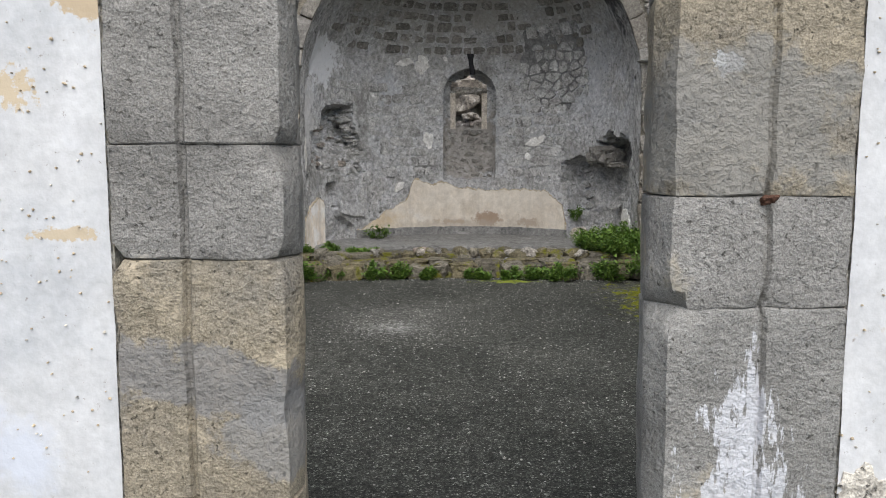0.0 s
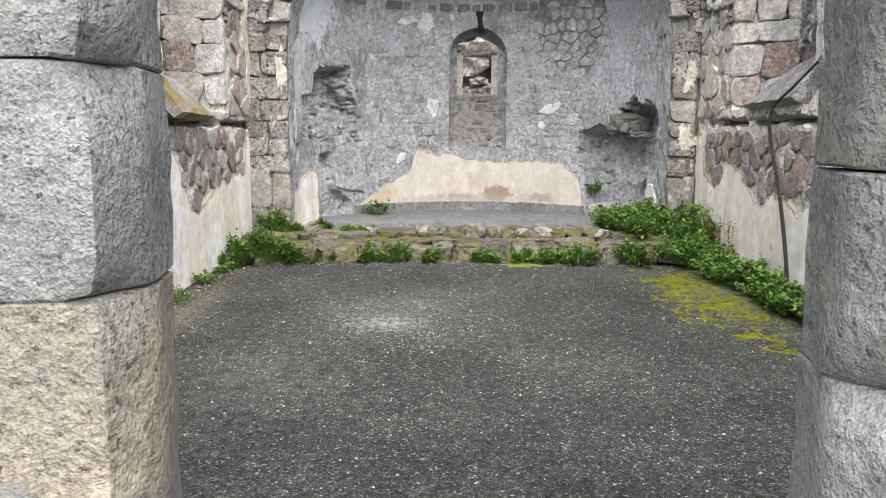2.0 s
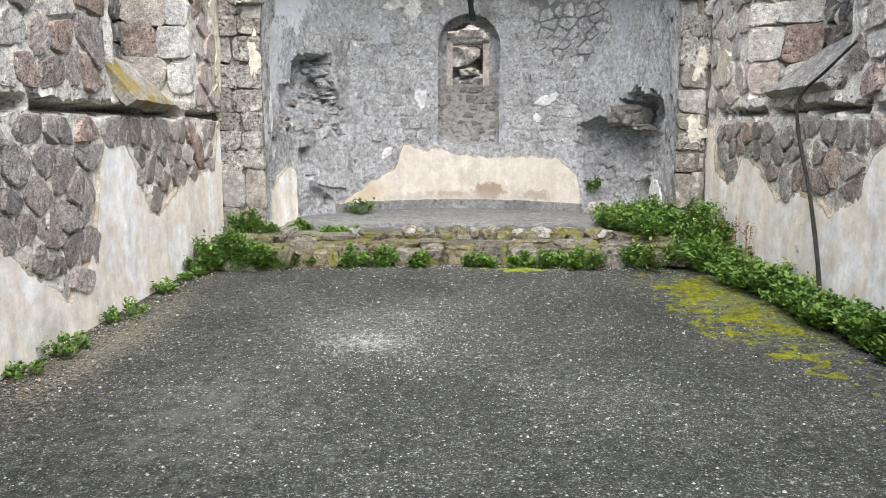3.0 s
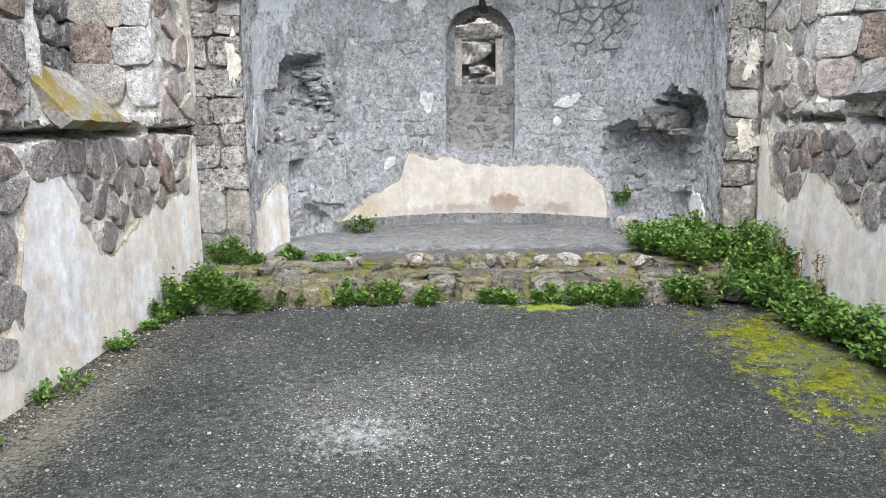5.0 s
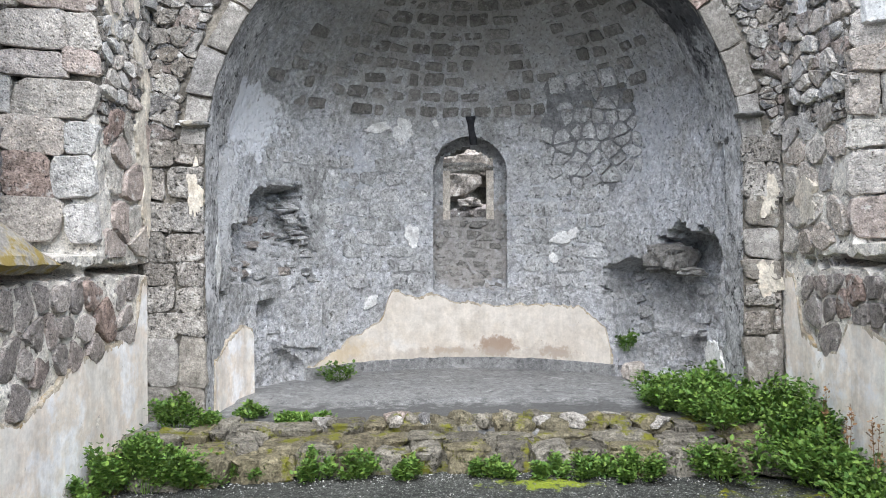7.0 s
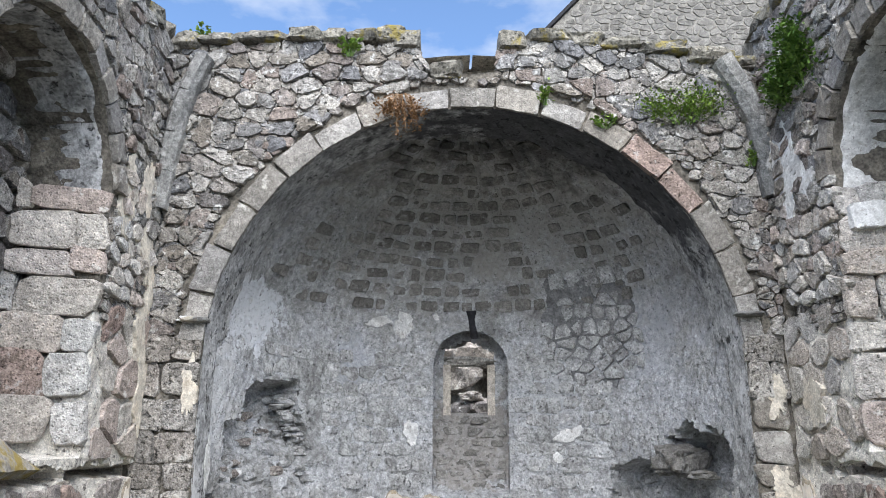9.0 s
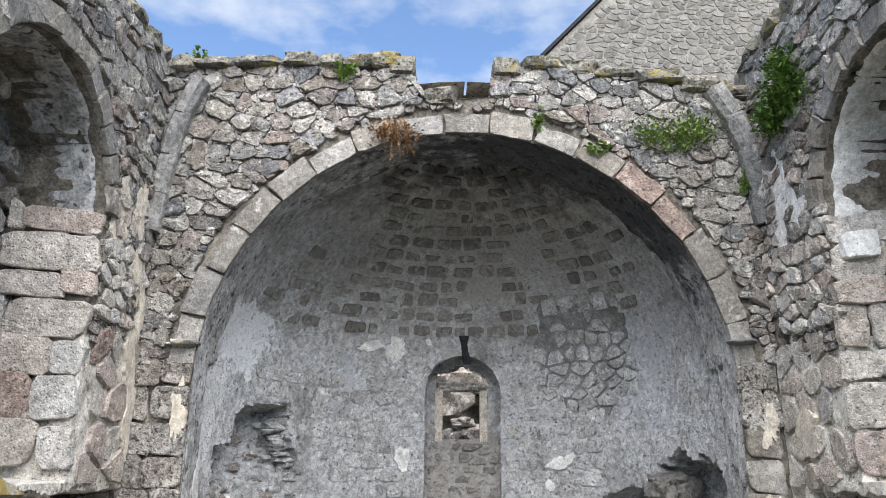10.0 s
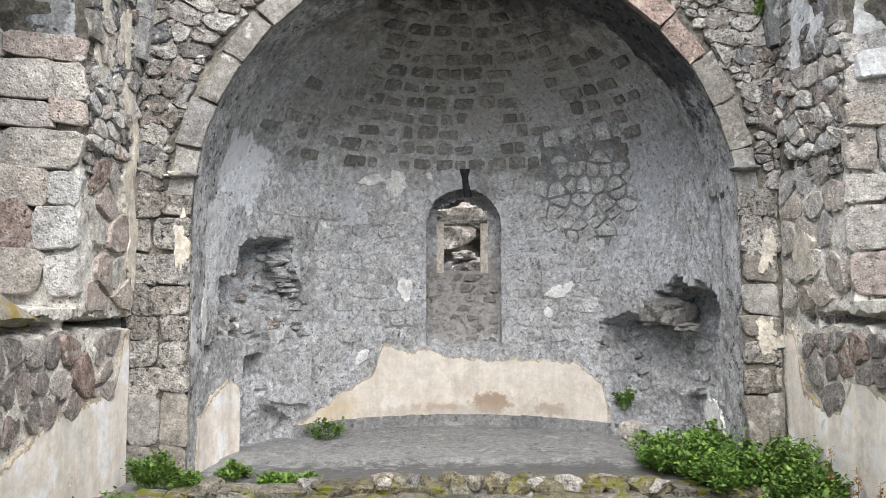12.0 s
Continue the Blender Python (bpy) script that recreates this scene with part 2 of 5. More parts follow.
def stain(m, center, size, noise_scale, edge, color, fall=0.42, soft=0.09, squash=(1, 1, 1), turn=(0, 0, 0), strength=0.85):
    """A stain of its own shape on a material, round a place in the world."""
    n, l = m.node_tree.nodes, m.node_tree.links
    bsdf = [x for x in n if x.type == "BSDF_PRINCIPLED"][0]
    last = bsdf.inputs["Base Color"].links[0].from_socket
    geo = n.new("ShaderNodeNewGeometry")
    mp = n.new("ShaderNodeMapping")
    mp.vector_type = "TEXTURE"
    mp.inputs["Location"].default_value, mp.inputs["Scale"].default_value = center, size
    mp.inputs["Rotation"].default_value = [radians(a) for a in turn]
    l.new(geo.outputs["Position"], mp.inputs["Vector"])
    ln = n.new("ShaderNodeVectorMath")
    ln.operation = "LENGTH"
    l.new(mp.outputs[0], ln.inputs[0])
    sq = n.new("ShaderNodeMapping")
    sq.inputs["Scale"].default_value = squash
    l.new(geo.outputs["Position"], sq.inputs["Vector"])
    t = n.new("ShaderNodeTexNoise")
    t.inputs["Scale"].default_value, t.inputs["Detail"].default_value, t.inputs["Roughness"].default_value = noise_scale, 9, 0.7
    l.new(sq.outputs[0], t.inputs["Vector"])
    a = n.new("ShaderNodeMath")
    a.operation, a.inputs[1].default_value = "MULTIPLY_ADD", -fall
    l.new(ln.outputs["Value"], a.inputs[0])
    l.new(t.outputs["Fac"], a.inputs[2])
    r = n.new("ShaderNodeValToRGB")
    r.color_ramp.elements[0].position, r.color_ramp.elements[1].position = max(0.0, edge), edge + soft
    r.color_ramp.elements[1].color = (strength, strength, strength, 1)
    l.new(a.outputs[0], r.inputs[0])
    x = n.new("ShaderNodeMixRGB")
    l.new(r.outputs[0], x.inputs[0])
    l.new(last, x.inputs[1])
    x.inputs[2].default_value = (*color, 1)
    l.new(x.outputs[0], bsdf.inputs["Base Color"])


def gravel_material():
    m = material("dark_gravel", [(0.036, 0.0385, 0.034), (0.051, 0.0535, 0.048), (0.071, 0.0735, 0.066)], "noise", 0.9, 60, 0.4, 1.0, mottle=0.4, extra=[(3.2, 0.59, (0.070, 0.070, 0.063)), (5.0, 0.60, (0.026, 0.028, 0.024))], spot_soft=0.16)
    n, l = m.node_tree.nodes, m.node_tree.links
    bsdf = [x for x in n if x.type == "BSDF_PRINCIPLED"][0]
    old = bsdf.inputs["Base Color"].links[0].from_socket
    geo = n.new("ShaderNodeNewGeometry")
    for size, stops in ((150, ((0.0, 0.5), (0.5, 0.85), (0.86, 1.3), (0.98, 3.6))), (70, ((0.0, 0.7), (0.8, 1.0), (0.95, 1.15), (0.99, 3.4)))):
        vor = n.new("ShaderNodeTexVoronoi")
        vor.inputs["Scale"].default_value = size
        l.new(geo.outputs["Position"], vor.inputs["Vector"])
        bw = n.new("ShaderNodeSeparateColor")
        l.new(vor.outputs["Color"], bw.inputs[0])
        vr = n.new("ShaderNodeValToRGB")
        while len(vr.color_ramp.elements) < 4:
            vr.color_ramp.elements.new(0.5)
        for e, (p, c) in zip(vr.color_ramp.elements, stops):
            e.position, e.color = p, (c, c, c, 1)
        l.new(bw.outputs[0], vr.inputs[0])
        mu = n.new("ShaderNodeMixRGB")
        mu.blend_type, mu.inputs[0].default_value = "MULTIPLY", 1.0
        l.new(old, mu.inputs[1])
        l.new(vr.outputs[0], mu.inputs[2])
        old = mu.outputs[0]

    l.new(old, bsdf.inputs["Base Color"])
    # pale dust where people stand, dry earth along the wall, thin moss, damp green by the step
    stain(m, (-0.85, 8.0, 0), (1.3, 1.3, 1), 14, 0.40, (0.13, 0.13, 0.123), 0.16, 0.18, strength=0.6)
    stain(m, (-1.3, 6.0, 0), (1.1, 1.6, 1), 9, 0.38, (0.115, 0.115, 0.106), 0.18, 0.2, strength=0.5)
    stain(m, (-0.50, 7.35, 0), (0.55, 0.5, 1), 22, 0.36, (0.34, 0.34, 0.335), 0.22, 0.22, (1, 0.6, 1), strength=0.7)
    stain(m, (-0.2, 8.1, 0), (0.9, 1.4, 1), 30, 0.46, (0.2, 0.2, 0.19), 0.15, 0.10, strength=0.5)
    stain(m, (-2.35, 7.5, 0), (0.55, 3.5, 1), 30, 0.36, (0.24, 0.215, 0.165), 0.28, 0.14, strength=0.6)
    stain(m, (2.7, 8.6, 0), (0.9, 2.4, 1), 9, 0.36, (0.17, 0.19, 0.03), 0.22, 0.12, strength=0.6)
    stain(m, (0.9, 10.25, 0), (0.9, 0.3, 1), 7, 0.32, (0.21, 0.26, 0.02))
    return m


M_GRAVEL = gravel_material()
for z, sx, sz in ((0.80, 0.13, 0.22), (0.62, 0.20, 0.20)):
    stain(M_ASHLAR, (0.90, 2.19, z), (sx, 0.09, sz), 26, 0.30, (0.56, 0.57, 0.61), 0.26, 0.04, (1, 1, 0.28))
stain(M_ASHLAR, (0.92, 2.19, 0.85), (0.03, 0.09, 0.28), 26, 0.20, (0.56, 0.57, 0.61), 0.30, 0.05, (1, 1, 0.28))
stain(M_TAN, (0.81, 2.19, 1.92), (0.045, 0.5, 0.04), 30, 0.22, (0.52, 0.54, 0.57), 0.30, 0.05)
stain(M_TAN, (0.81, 2.19, 1.72), (0.5, 0.5, 0.24), 6, 0.16, (0.225, 0.222, 0.212), 0.30, 0.12, strength=0.8)
stain(M_TAN, (-0.70, 2.19, 0.98), (0.5, 0.5, 0.09), 7, 0.16, (0.20, 0.20, 0.205), 0.30, 0.08, turn=(0, 14, 0), strength=0.75)
stain(M_TAN, (-0.50, 2.19, 0.82), (0.16, 0.5, 0.13), 7, 0.16, (0.22, 0.22, 0.22), 0.30, 0.08, strength=0.7)
stain(M_WHITE, (-1.10, 2.2, 1.425), (0.11, 0.5, 0.025), 22, 0.22, (0.46, 0.37, 0.25), 0.30, 0.05)
stain(M_WHITE, (-1.00, 2.2, 2.09), (0.09, 0.5, 0.05), 22, 0.20, (0.42, 0.32, 0.2), 0.30, 0.05)
stain(M_WHITE, (-1.25, 2.2, 1.85), (0.12, 0.5, 0.10), 30, 0.33, (0.46, 0.37, 0.25), 0.30, 0.05)
stain(M_WHITE, (-1.28, 2.2, 0.75), (0.16, 0.5, 0.16), 5, 0.22, (0.50, 0.53, 0.60), 0.30, 0.2)
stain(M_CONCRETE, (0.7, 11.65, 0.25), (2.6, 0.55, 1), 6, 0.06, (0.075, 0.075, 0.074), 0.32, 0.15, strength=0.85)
stain(M_RENDER, (0.5, 14.8, 1.85), (0.5, 0.22, 0.75), 6, 0.08, (0.27, 0.24, 0.21), 0.30, 0.08, strength=0.6)
stain(M_RENDER, (-2.1, 12.6, 3.35), (0.35, 1.3, 0.45), 5, 0.16, (0.68, 0.69, 0.72), 0.32, 0.05, strength=0.95)
stain(M_RENDER, (-2.15, 12.1, 2.5), (0.2, 0.5, 0.9), 6, 0.25, (0.62, 0.62, 0.63), 0.32, 0.05, strength=0.7)
stain(M_RENDER, (-1.0, 14.0, 2.9), (0.3, 0.6, 0.5), 5, 0.22, (0.42, 0.44, 0.49), 0.32, 0.12, strength=0.45)
stain(M_RENDER, (2.4, 13.2, 3.1), (0.7, 1.0, 1.0), 4, 0.24, (0.42, 0.435, 0.47), 0.32, 0.12, strength=0.45)
stain(M_RENDER, (1.3, 14.3, 2.4), (0.9, 0.6, 0.5), 4, 0.26, (0.42, 0.43, 0.45), 0.32, 0.12, strength=0.45)
stain(M_DADO, (0.85, 14.5, 0.55), (0.3, 0.5, 0.16), 9, 0.14, (0.30, 0.21, 0.15), 0.32, 0.15)
stain(M_DADO, (1.6, 14.3, 0.5), (0.3, 0.6, 0.12), 9, 0.22, (0.36, 0.29, 0.23), 0.32, 0.15)
stain(M_DADO, (0.2, 14.5, 0.5), (0.5, 0.6, 0.08), 9, 0.26, (0.40, 0.31, 0.23), 0.32, 0.15)


stain(M_DADO, (-1.2, 14.1, 0.55), (0.5, 0.8, 0.2), 6, 0.16, (0.52, 0.40, 0.24), 0.30, 0.25, strength=0.6)
stain(M_DADO, (0.5, 14.5, 0.45), (1.8, 0.8, 0.10), 8, 0.22, (0.40, 0.35, 0.30), 0.26, 0.2, strength=0.6)


# ---- building blocks ----
def mesh_of(name, verts, faces, mat, smooth=False):
    me = bpy.data.meshes.new(name)
    me.from_pydata([tuple(v) for v in verts], [], faces)
    if mat:
        me.materials.append(mat)
    if smooth:
        me.polygons.foreach_set("use_smooth", [True] * len(me.polygons))
        me.set_sharp_from_angle(angle=radians(smooth if smooth > 1 else 50))
    me.update()
    return me


def add(name, verts, faces, mat, parent=None, label="", smooth=False):
    ob = new(name, mesh_of(name, verts, faces, mat, smooth))
    if parent:
        ob.parent = parent
    if label:
        tagged(ob, label)
    return ob


def part(name, bm, mat, parent=None, label=""):
    me = bpy.data.meshes.new(name)
    bm.to_mesh(me)
    bm.free()
    me.materials.append(mat)
    ob = new(name, me)
    if parent:
        ob.parent = parent
    if label:
        tagged(ob, label)
    return ob


def thing(name, at, label, category, group="", kind=""):
    ob = new(name)
    ob.location = at
    ob.empty_display_size = 0.1
    return tagged(ob, label, category, group, kind)


def under(ob, parent):
    """Parent ob, whose mesh is in world places, to a thing that stands elsewhere."""
    ob.parent = parent
    ob.matrix_parent_inverse = Matrix.Translation(parent.location).inverted()
    return ob


def fbm(x, y, z=0.0, octaves=4):
    return noise.fractal(Vector((x, y, z)), 1.0, 2.0, octaves)


def turned(P, u, v):
    """Whether faces wound along u, v show away from the wall's front."""
    p = Vector(P(u, v, 0))
    a, b, c = (Vector(q) - p for q in (P(u + 0.01, v, 0), P(u, v + 0.01, 0), P(u, v, 0.01)))
    return a.cross(b).dot(c) < 0


def relief(name, P, us, vs, top, feats, mat, rough=0.012, seed=0.0, open_at=None, bottom=None, other=None, other_at=None, base=0.0):
    """A wall's face as a fine sheet: P maps (u, v, d) to the world, top(u) is its upper outline, feats are
    (distance function, depth function) recesses with clean rims, open_at a distance function of a hole right through."""
    nu, nv = len(us), len(vs)
    verts, keep = [], []
    rims = [f for f, _ in feats] + ([open_at] if open_at else [])
    step = abs(us[1] - us[0])
    for u0 in us:
        tu = top(u0) if top else 1.0
        lo = bottom(u0) if bottom else 0.0
        for w in vs:
            u, v = (u0, lo + w * (tu - lo)) if top else (u0, w)
            for f in rims:
                s = f(u, v)
                if abs(s) < 0.62 * step:
                    e = 0.01
                    gx, gy = (f(u + e, v) - s) / e, (f(u, v + e) - s) / e
                    g = gx * gx + gy * gy
                    if g > 0.1:
                        u, v = u - 0.98 * s * gx / g, v - 0.98 * s * gy / g
            d = base + rough * fbm(u * 3.1 + seed, v * 3.1, seed) + 0.6 * rough * fbm(u * 11, v * 11, seed, 3)
            for f, depth in feats:
                s = f(u, v)
                if s < -0.3 * step:
                    d = -depth(u, v, -s) + 2.0 * d
            keep.append(open_at is None or open_at(u, v) > -0.3 * step)
            verts.append(P(u, v, d))
    faces = []
    flip = turned(P, us[nu // 2], 1.2)
    for i in range(nu - 1):
        for j in range(nv - 1):
            q = (i * nv + j, (i + 1) * nv + j, (i + 1) * nv + j + 1, i * nv + j + 1)
            if all(keep[k] for k in q):
                faces.append(q[::-1] if flip else q)
    ob = add(name, verts, faces, mat, smooth=True)
    if other:
        ob.data.materials.append(other)
        for poly in ob.data.polygons:
            i, j = divmod(poly.vertices[0], nv)
            if other_at(us[i], verts[poly.vertices[0]][2]):
                poly.material_index = 1
    return ob


def cells(u0, u1, v0, v1, cw, ch, jitter=0.36, seed=1, drop=0.0):
    """Irregular polygons that tile a rectangle, staggered like courses."""
    rnd = random.Random(seed)
    nu, nv = max(1, round((u1 - u0) / cw)), max(1, round((v1 - v0) / ch))
    cw, ch = (u1 - u0) / nu, (v1 - v0) / nv
    pts = {}
    for i in range(-2, nu + 2):
        for j in range(-2, nv + 2):
            if rnd.random() < drop:
                continue
            pts[i, j] = ((i + 0.5 + (0.5 if j % 2 else 0) + rnd.uniform(-jitter, jitter)), (j + 0.5 + rnd.uniform(-jitter, jitter)))
    out = []
    for j in range(nv):
        for i in range(-1, nu):
            p = pts.get((i, j))
            if p is None:
                continue
            poly = [(p[0] - 2, p[1] - 2), (p[0] + 2, p[1] - 2), (p[0] + 2, p[1] + 2), (p[0] - 2, p[1] + 2)]
            for a in range(-2, 3):
                for b in range(-2, 3):
                    q = pts.get((i + a, j + b))
                    if q is None or (a == 0 and b == 0):
                        continue
                    mx, my, nx, ny = (p[0] + q[0]) / 2, (p[1] + q[1]) / 2, q[0] - p[0], q[1] - p[1]
                    poly = clip(poly, mx, my, nx, ny)
            for mx, my, nx, ny in ((0, 0, -1, 0), (nu, 0, 1, 0), (0, 0, 0, -1), (0, nv, 0, 1)):
                poly = clip(poly, mx, my, nx, ny)
            if len(poly) > 2:
                out.append([(u0 + x * cw, v0 + y * ch) for x, y in poly])
    return out


def clip(poly, mx, my, nx, ny):
    out = []
    for k, a in enumerate(poly):
        b = poly[(k + 1) % len(poly)]
        da, db = (a[0] - mx) * nx + (a[1] - my) * ny, (b[0] - mx) * nx + (b[1] - my) * ny
        if da <= 0:
            out.append(a)
        if da * db < 0:
            t = da / (da - db)
            out.append((a[0] + t * (b[0] - a[0]), a[1] + t * (b[1] - a[1])))
    return out


def courses(u0, u1, heights, v0, widths, seed=1, wobble=0.0):
    """Squared blocks in level courses, as polygons."""
    rnd = random.Random(seed)
    out, v = [], v0
    for h in heights:
        u = u0 - rnd.uniform(0, widths[0] * 0.6)
        while u < u1:
            w = rnd.uniform(*widths)
            a, b = max(u0, u), min(u1, u + w)
            if b - a > 0.05:
                j = [rnd.uniform(-wobble, wobble) for _ in range(8)]
                out.append([(a + j[0], v + j[1]), (b + j[2], v + j[3]), (b + j[4], v + h + j[5]), (a + j[6], v + h + j[7])])
            u += w
        v += h
    return out


def middle(poly):
    return sum(p[0] for p in poly) / len(poly), sum(p[1] for p in poly) / len(poly)


def stone_shape(P, poly, gap, proud, rnd, sides=10, soft=0.2, sunk=0.03, cut=0.14):
    """Vertices and faces of one stone: an irregular rounded block on the outline poly."""
    poly = [(a[0] + (b[0] - a[0]) * t, a[1] + (b[1] - a[1]) * t) for k, a in enumerate(poly) for b in (poly[(k + 1) % len(poly)],) for t in (cut, 1 - cut)]
    cu, cv = middle(poly)
    pts = []
    length = sum(math.dist(poly[k], poly[(k + 1) % len(poly)]) for k in range(len(poly)))
    for k, a in enumerate(poly):
        b = poly[(k + 1) % len(poly)]
        m = max(1, round(sides * math.dist(a, b) / length))
        for s in range(m):
            pts.append((a[0] + (b[0] - a[0]) * s / m, a[1] + (b[1] - a[1]) * s / m))
    n = len(pts)
    size = math.sqrt(length) * 0.12
    ring = []
    for x, y in pts:
        d = math.hypot(x - cu, y - cv) or 1e-6
        k = max(0.35, 1 - gap / d) * (1 + rnd.uniform(-0.075, 0.035))
        ring.append((cu + (x - cu) * k, cv + (y - cv) * k))
    tilt_u, tilt_v = rnd.uniform(-0.1, 0.1), rnd.uniform(-0.1, 0.1)
    verts, faces = [], []
    for scale_, h in ((1.0, -sunk), (0.99, proud * 0.55), (1 - soft * 0.4, proud * 0.95), (1 - soft * 2.2, proud)):
        for x, y in ring:
            u, v = cu + (x - cu) * scale_, cv + (y - cv) * scale_
            d = h if h < 0 else h + proud * rnd.uniform(-0.2, 0.2) + tilt_u * (u - cu) + tilt_v * (v - cv)
            verts.append(P(u, v, d))
    verts.append(P(cu, cv, proud * rnd.uniform(0.95, 1.15)))
    flip = turned(P, cu, cv)
    for r in range(3):
        for k in range(n):
            q = (r * n + k, r * n + (k + 1) % n, (r + 1) * n + (k + 1) % n, (r + 1) * n + k)
            faces.append(q)
    for k in range(n):
        faces.append((3 * n + k, 3 * n + (k + 1) % n, 4 * n))
    area = sum(pts[k][0] * pts[(k + 1) % n][1] - pts[(k + 1) % n][0] * pts[k][1] for k in range(n))
    if flip == (area > 0):
        faces = [f[::-1] for f in faces]
    return verts, faces


def lay(P, polys, parent, mat, joined_mat=None, gap=0.012, proud=0.03, keep=None, seed=1, limit=300, name="stone", first=None, sides=10, soft=0.2, chosen=None, cut=0.14, fix=None):
    """Lay stones on a wall: the first ones as objects of their own, the rest as one joined part."""
    rnd = random.Random(seed)
    polys = [p for p in polys if keep is None or keep(*middle(p))]
    if fix:
        polys = [[fix(*p) for p in poly] for poly in polys]
    if first:
        polys.sort(key=lambda p: first(*middle(p)))
    rest_v, rest_f = [], []
    for k, poly in enumerate(polys):
        verts, faces = stone_shape(P, poly, gap * rnd.uniform(0.7, 1.4), proud * rnd.uniform(0.5, 1.5), rnd, sides, soft, cut=cut)
        if k < limit:
            add(name, verts, faces, chosen(*middle(poly)) if chosen and chosen(*middle(poly)) else mat, parent, smooth=28)
        else:
            o = len(rest_v)
            rest_v += verts
            rest_f += [tuple(i + o for i in f) for f in faces]
    if rest_v:
        tagged(add(name + "s_further_off", rest_v, rest_f, joined_mat or mat, parent, smooth=28), kind="stuff")


def sheet(name, P, u0, u1, low, high, mat, parent, d=0.018, step=0.035, rows=44, seed=3.0, label="", ragged=0.03):
    """A coat of plaster between the outlines low(u) and high(u), with thickness and a broken rim."""
    n = max(3, round((u1 - u0) / step))
    verts, faces = [], []
    m = rows + 3
    for i in range(n + 1):
        u = u0 + (u1 - u0) * i / n
        a = low(u)
        b = high(u) + ragged * fbm(u * 6, seed, 0) + 0.5 * ragged * fbm(u * 25, seed, 1)
        b = max(b, a + 0.01)
        edge = i in (0, n)
        for j in range(m):
            w = min(j / rows, 1.0)
            v = a + (b - a) * w
            dd = d + 0.006 * fbm(u * 2.2, v * 2.2, seed)
            if j == rows:
                dd -= 0.004
            if j > rows or (edge):
                dd = -0.03
            if j == rows + 2:
                v -= 0.02
            verts.append(P(u, v, dd))
    flip = turned(P, (u0 + u1) / 2, 0.5)
    for i in range(n):
        for j in range(m - 1):
            q = (i * m + j, (i + 1) * m + j, (i + 1) * m + j + 1, i * m + j + 1)
            faces.append(q[::-1] if flip else q)
    ob = add(name, verts, faces, mat, parent, label, smooth=True)
    ob.data.materials.append(M_RIM)
    for k, poly in enumerate(ob.data.polygons):
        i, j = divmod(k, m - 1)
        if rows > 8 and (j >= rows - (2 if fbm(i * 0.23, seed, 4) > 0.1 else 1) or i in (0, n - 1)):
            poly.material_index = 1
    return ob


def patch(name, P, u, v, w, h, mat, parent, d=0.012, seed=1, turn=0.0, label="", spiky=0.5):
    """A flake of plaster with a broken outline."""
    n = 64
    c, s = math.cos(radians(turn)), math.sin(radians(turn))
    rim = []
    for k in range(n):
        a = 2 * math.pi * k / n
        r = 1 + spiky * (fbm(math.cos(a) * 1.0 + seed * 3.7, math.sin(a) * 1.0, seed) + 0.22 * fbm(math.cos(a) * 5 + seed, math.sin(a) * 5, seed) + 0.12 * fbm(math.cos(a) * 17 + seed, math.sin(a) * 17, seed))
        r = max(0.35, r)
        x, y = 0.5 * w * r * math.cos(a), 0.5 * h * r * math.sin(a)
        rim.append((u + c * x - s * y, v + s * x + c * y))
    verts, faces = [], []
    for scale_, dd in ((1.0, -0.03), (0.995, d), (0.6, d + 0.002), (0.3, d + 0.002)):
        verts += [P(u + (x - u) * scale_, v + (y - v) * scale_, dd) for x, y in rim]
    verts.append(P(u, v, d + 0.002))
    for r in range(3):
        faces += [(r * n + k, r * n + (k + 1) % n, (r + 1) * n + (k + 1) % n, (r + 1) * n + k) for k in range(n)]
    faces += [(3 * n + k, 3 * n + (k + 1) % n, 4 * n) for k in range(n)]
    if turned(P, u, v):
        faces = [f[::-1] for f in faces]
    return add(name, verts, faces, mat, parent, label)


def box(x0, x1, y0, y1, z0, z1):
    v = [(x, y, z) for x in (x0, x1) for y in (y0, y1) for z in (z0, z1)]
    f = [(0, 1, 3, 2), (4, 6, 7, 5), (0, 4, 5, 1), (2, 3, 7, 6), (0, 2, 6, 4), (1, 5, 7, 3)]
    return v, f


def boulder(center, size, seed, turn=0.0, cuts=2, rough=0.22, power=0.72):
    """A rough stone as vertices and faces, flattened a little."""
    bm = bmesh.new()
    bmesh.ops.create_icosphere(bm, subdivisions=cuts, radius=0.5)
    m = Matrix.Rotation(turn, 3, "Z")
    for v in bm.verts:
        p = v.co.copy()
        q = Vector([math.copysign(abs(c * 2) ** power, c) * 0.5 for c in p])
        q *= 1 + rough * noise.fractal(p * 2.1 + Vector((seed * 7.3, seed, 0)), 1, 2, 3)
        v.co = m @ Vector((q.x * size[0], q.y * size[1], q.z * size[2])) + Vector(center)
    verts = [tuple(v.co) for v in bm.verts]
    bm.verts.index_update()
    faces = [tuple(v.index for v in f.verts) for f in bm.faces]
    bm.free()
    return verts, faces


# ---- plan ----
LEFT, RIGHT, FRONT, CHANCEL = -2.70, 3.37, 2.2, 11.5
AX, AY, AZ, AR = 0.41, 11.92, 2.68, 2.58     # the apse: centre, springing height, radius
LEDGE = 1.68
WALL_TOP = 5.95


def P_left(u, v, d):
    return (LEFT + (0.02 if v > LEDGE + 0.04 else 0.0) + d, u, v)


def P_right(u, v, d):
    return (RIGHT - (0.01 if v > LEDGE + 0.08 else 0.0) - d, u, v)


def P_arch(u, v, d):
    return (u, CHANCEL - d, v)


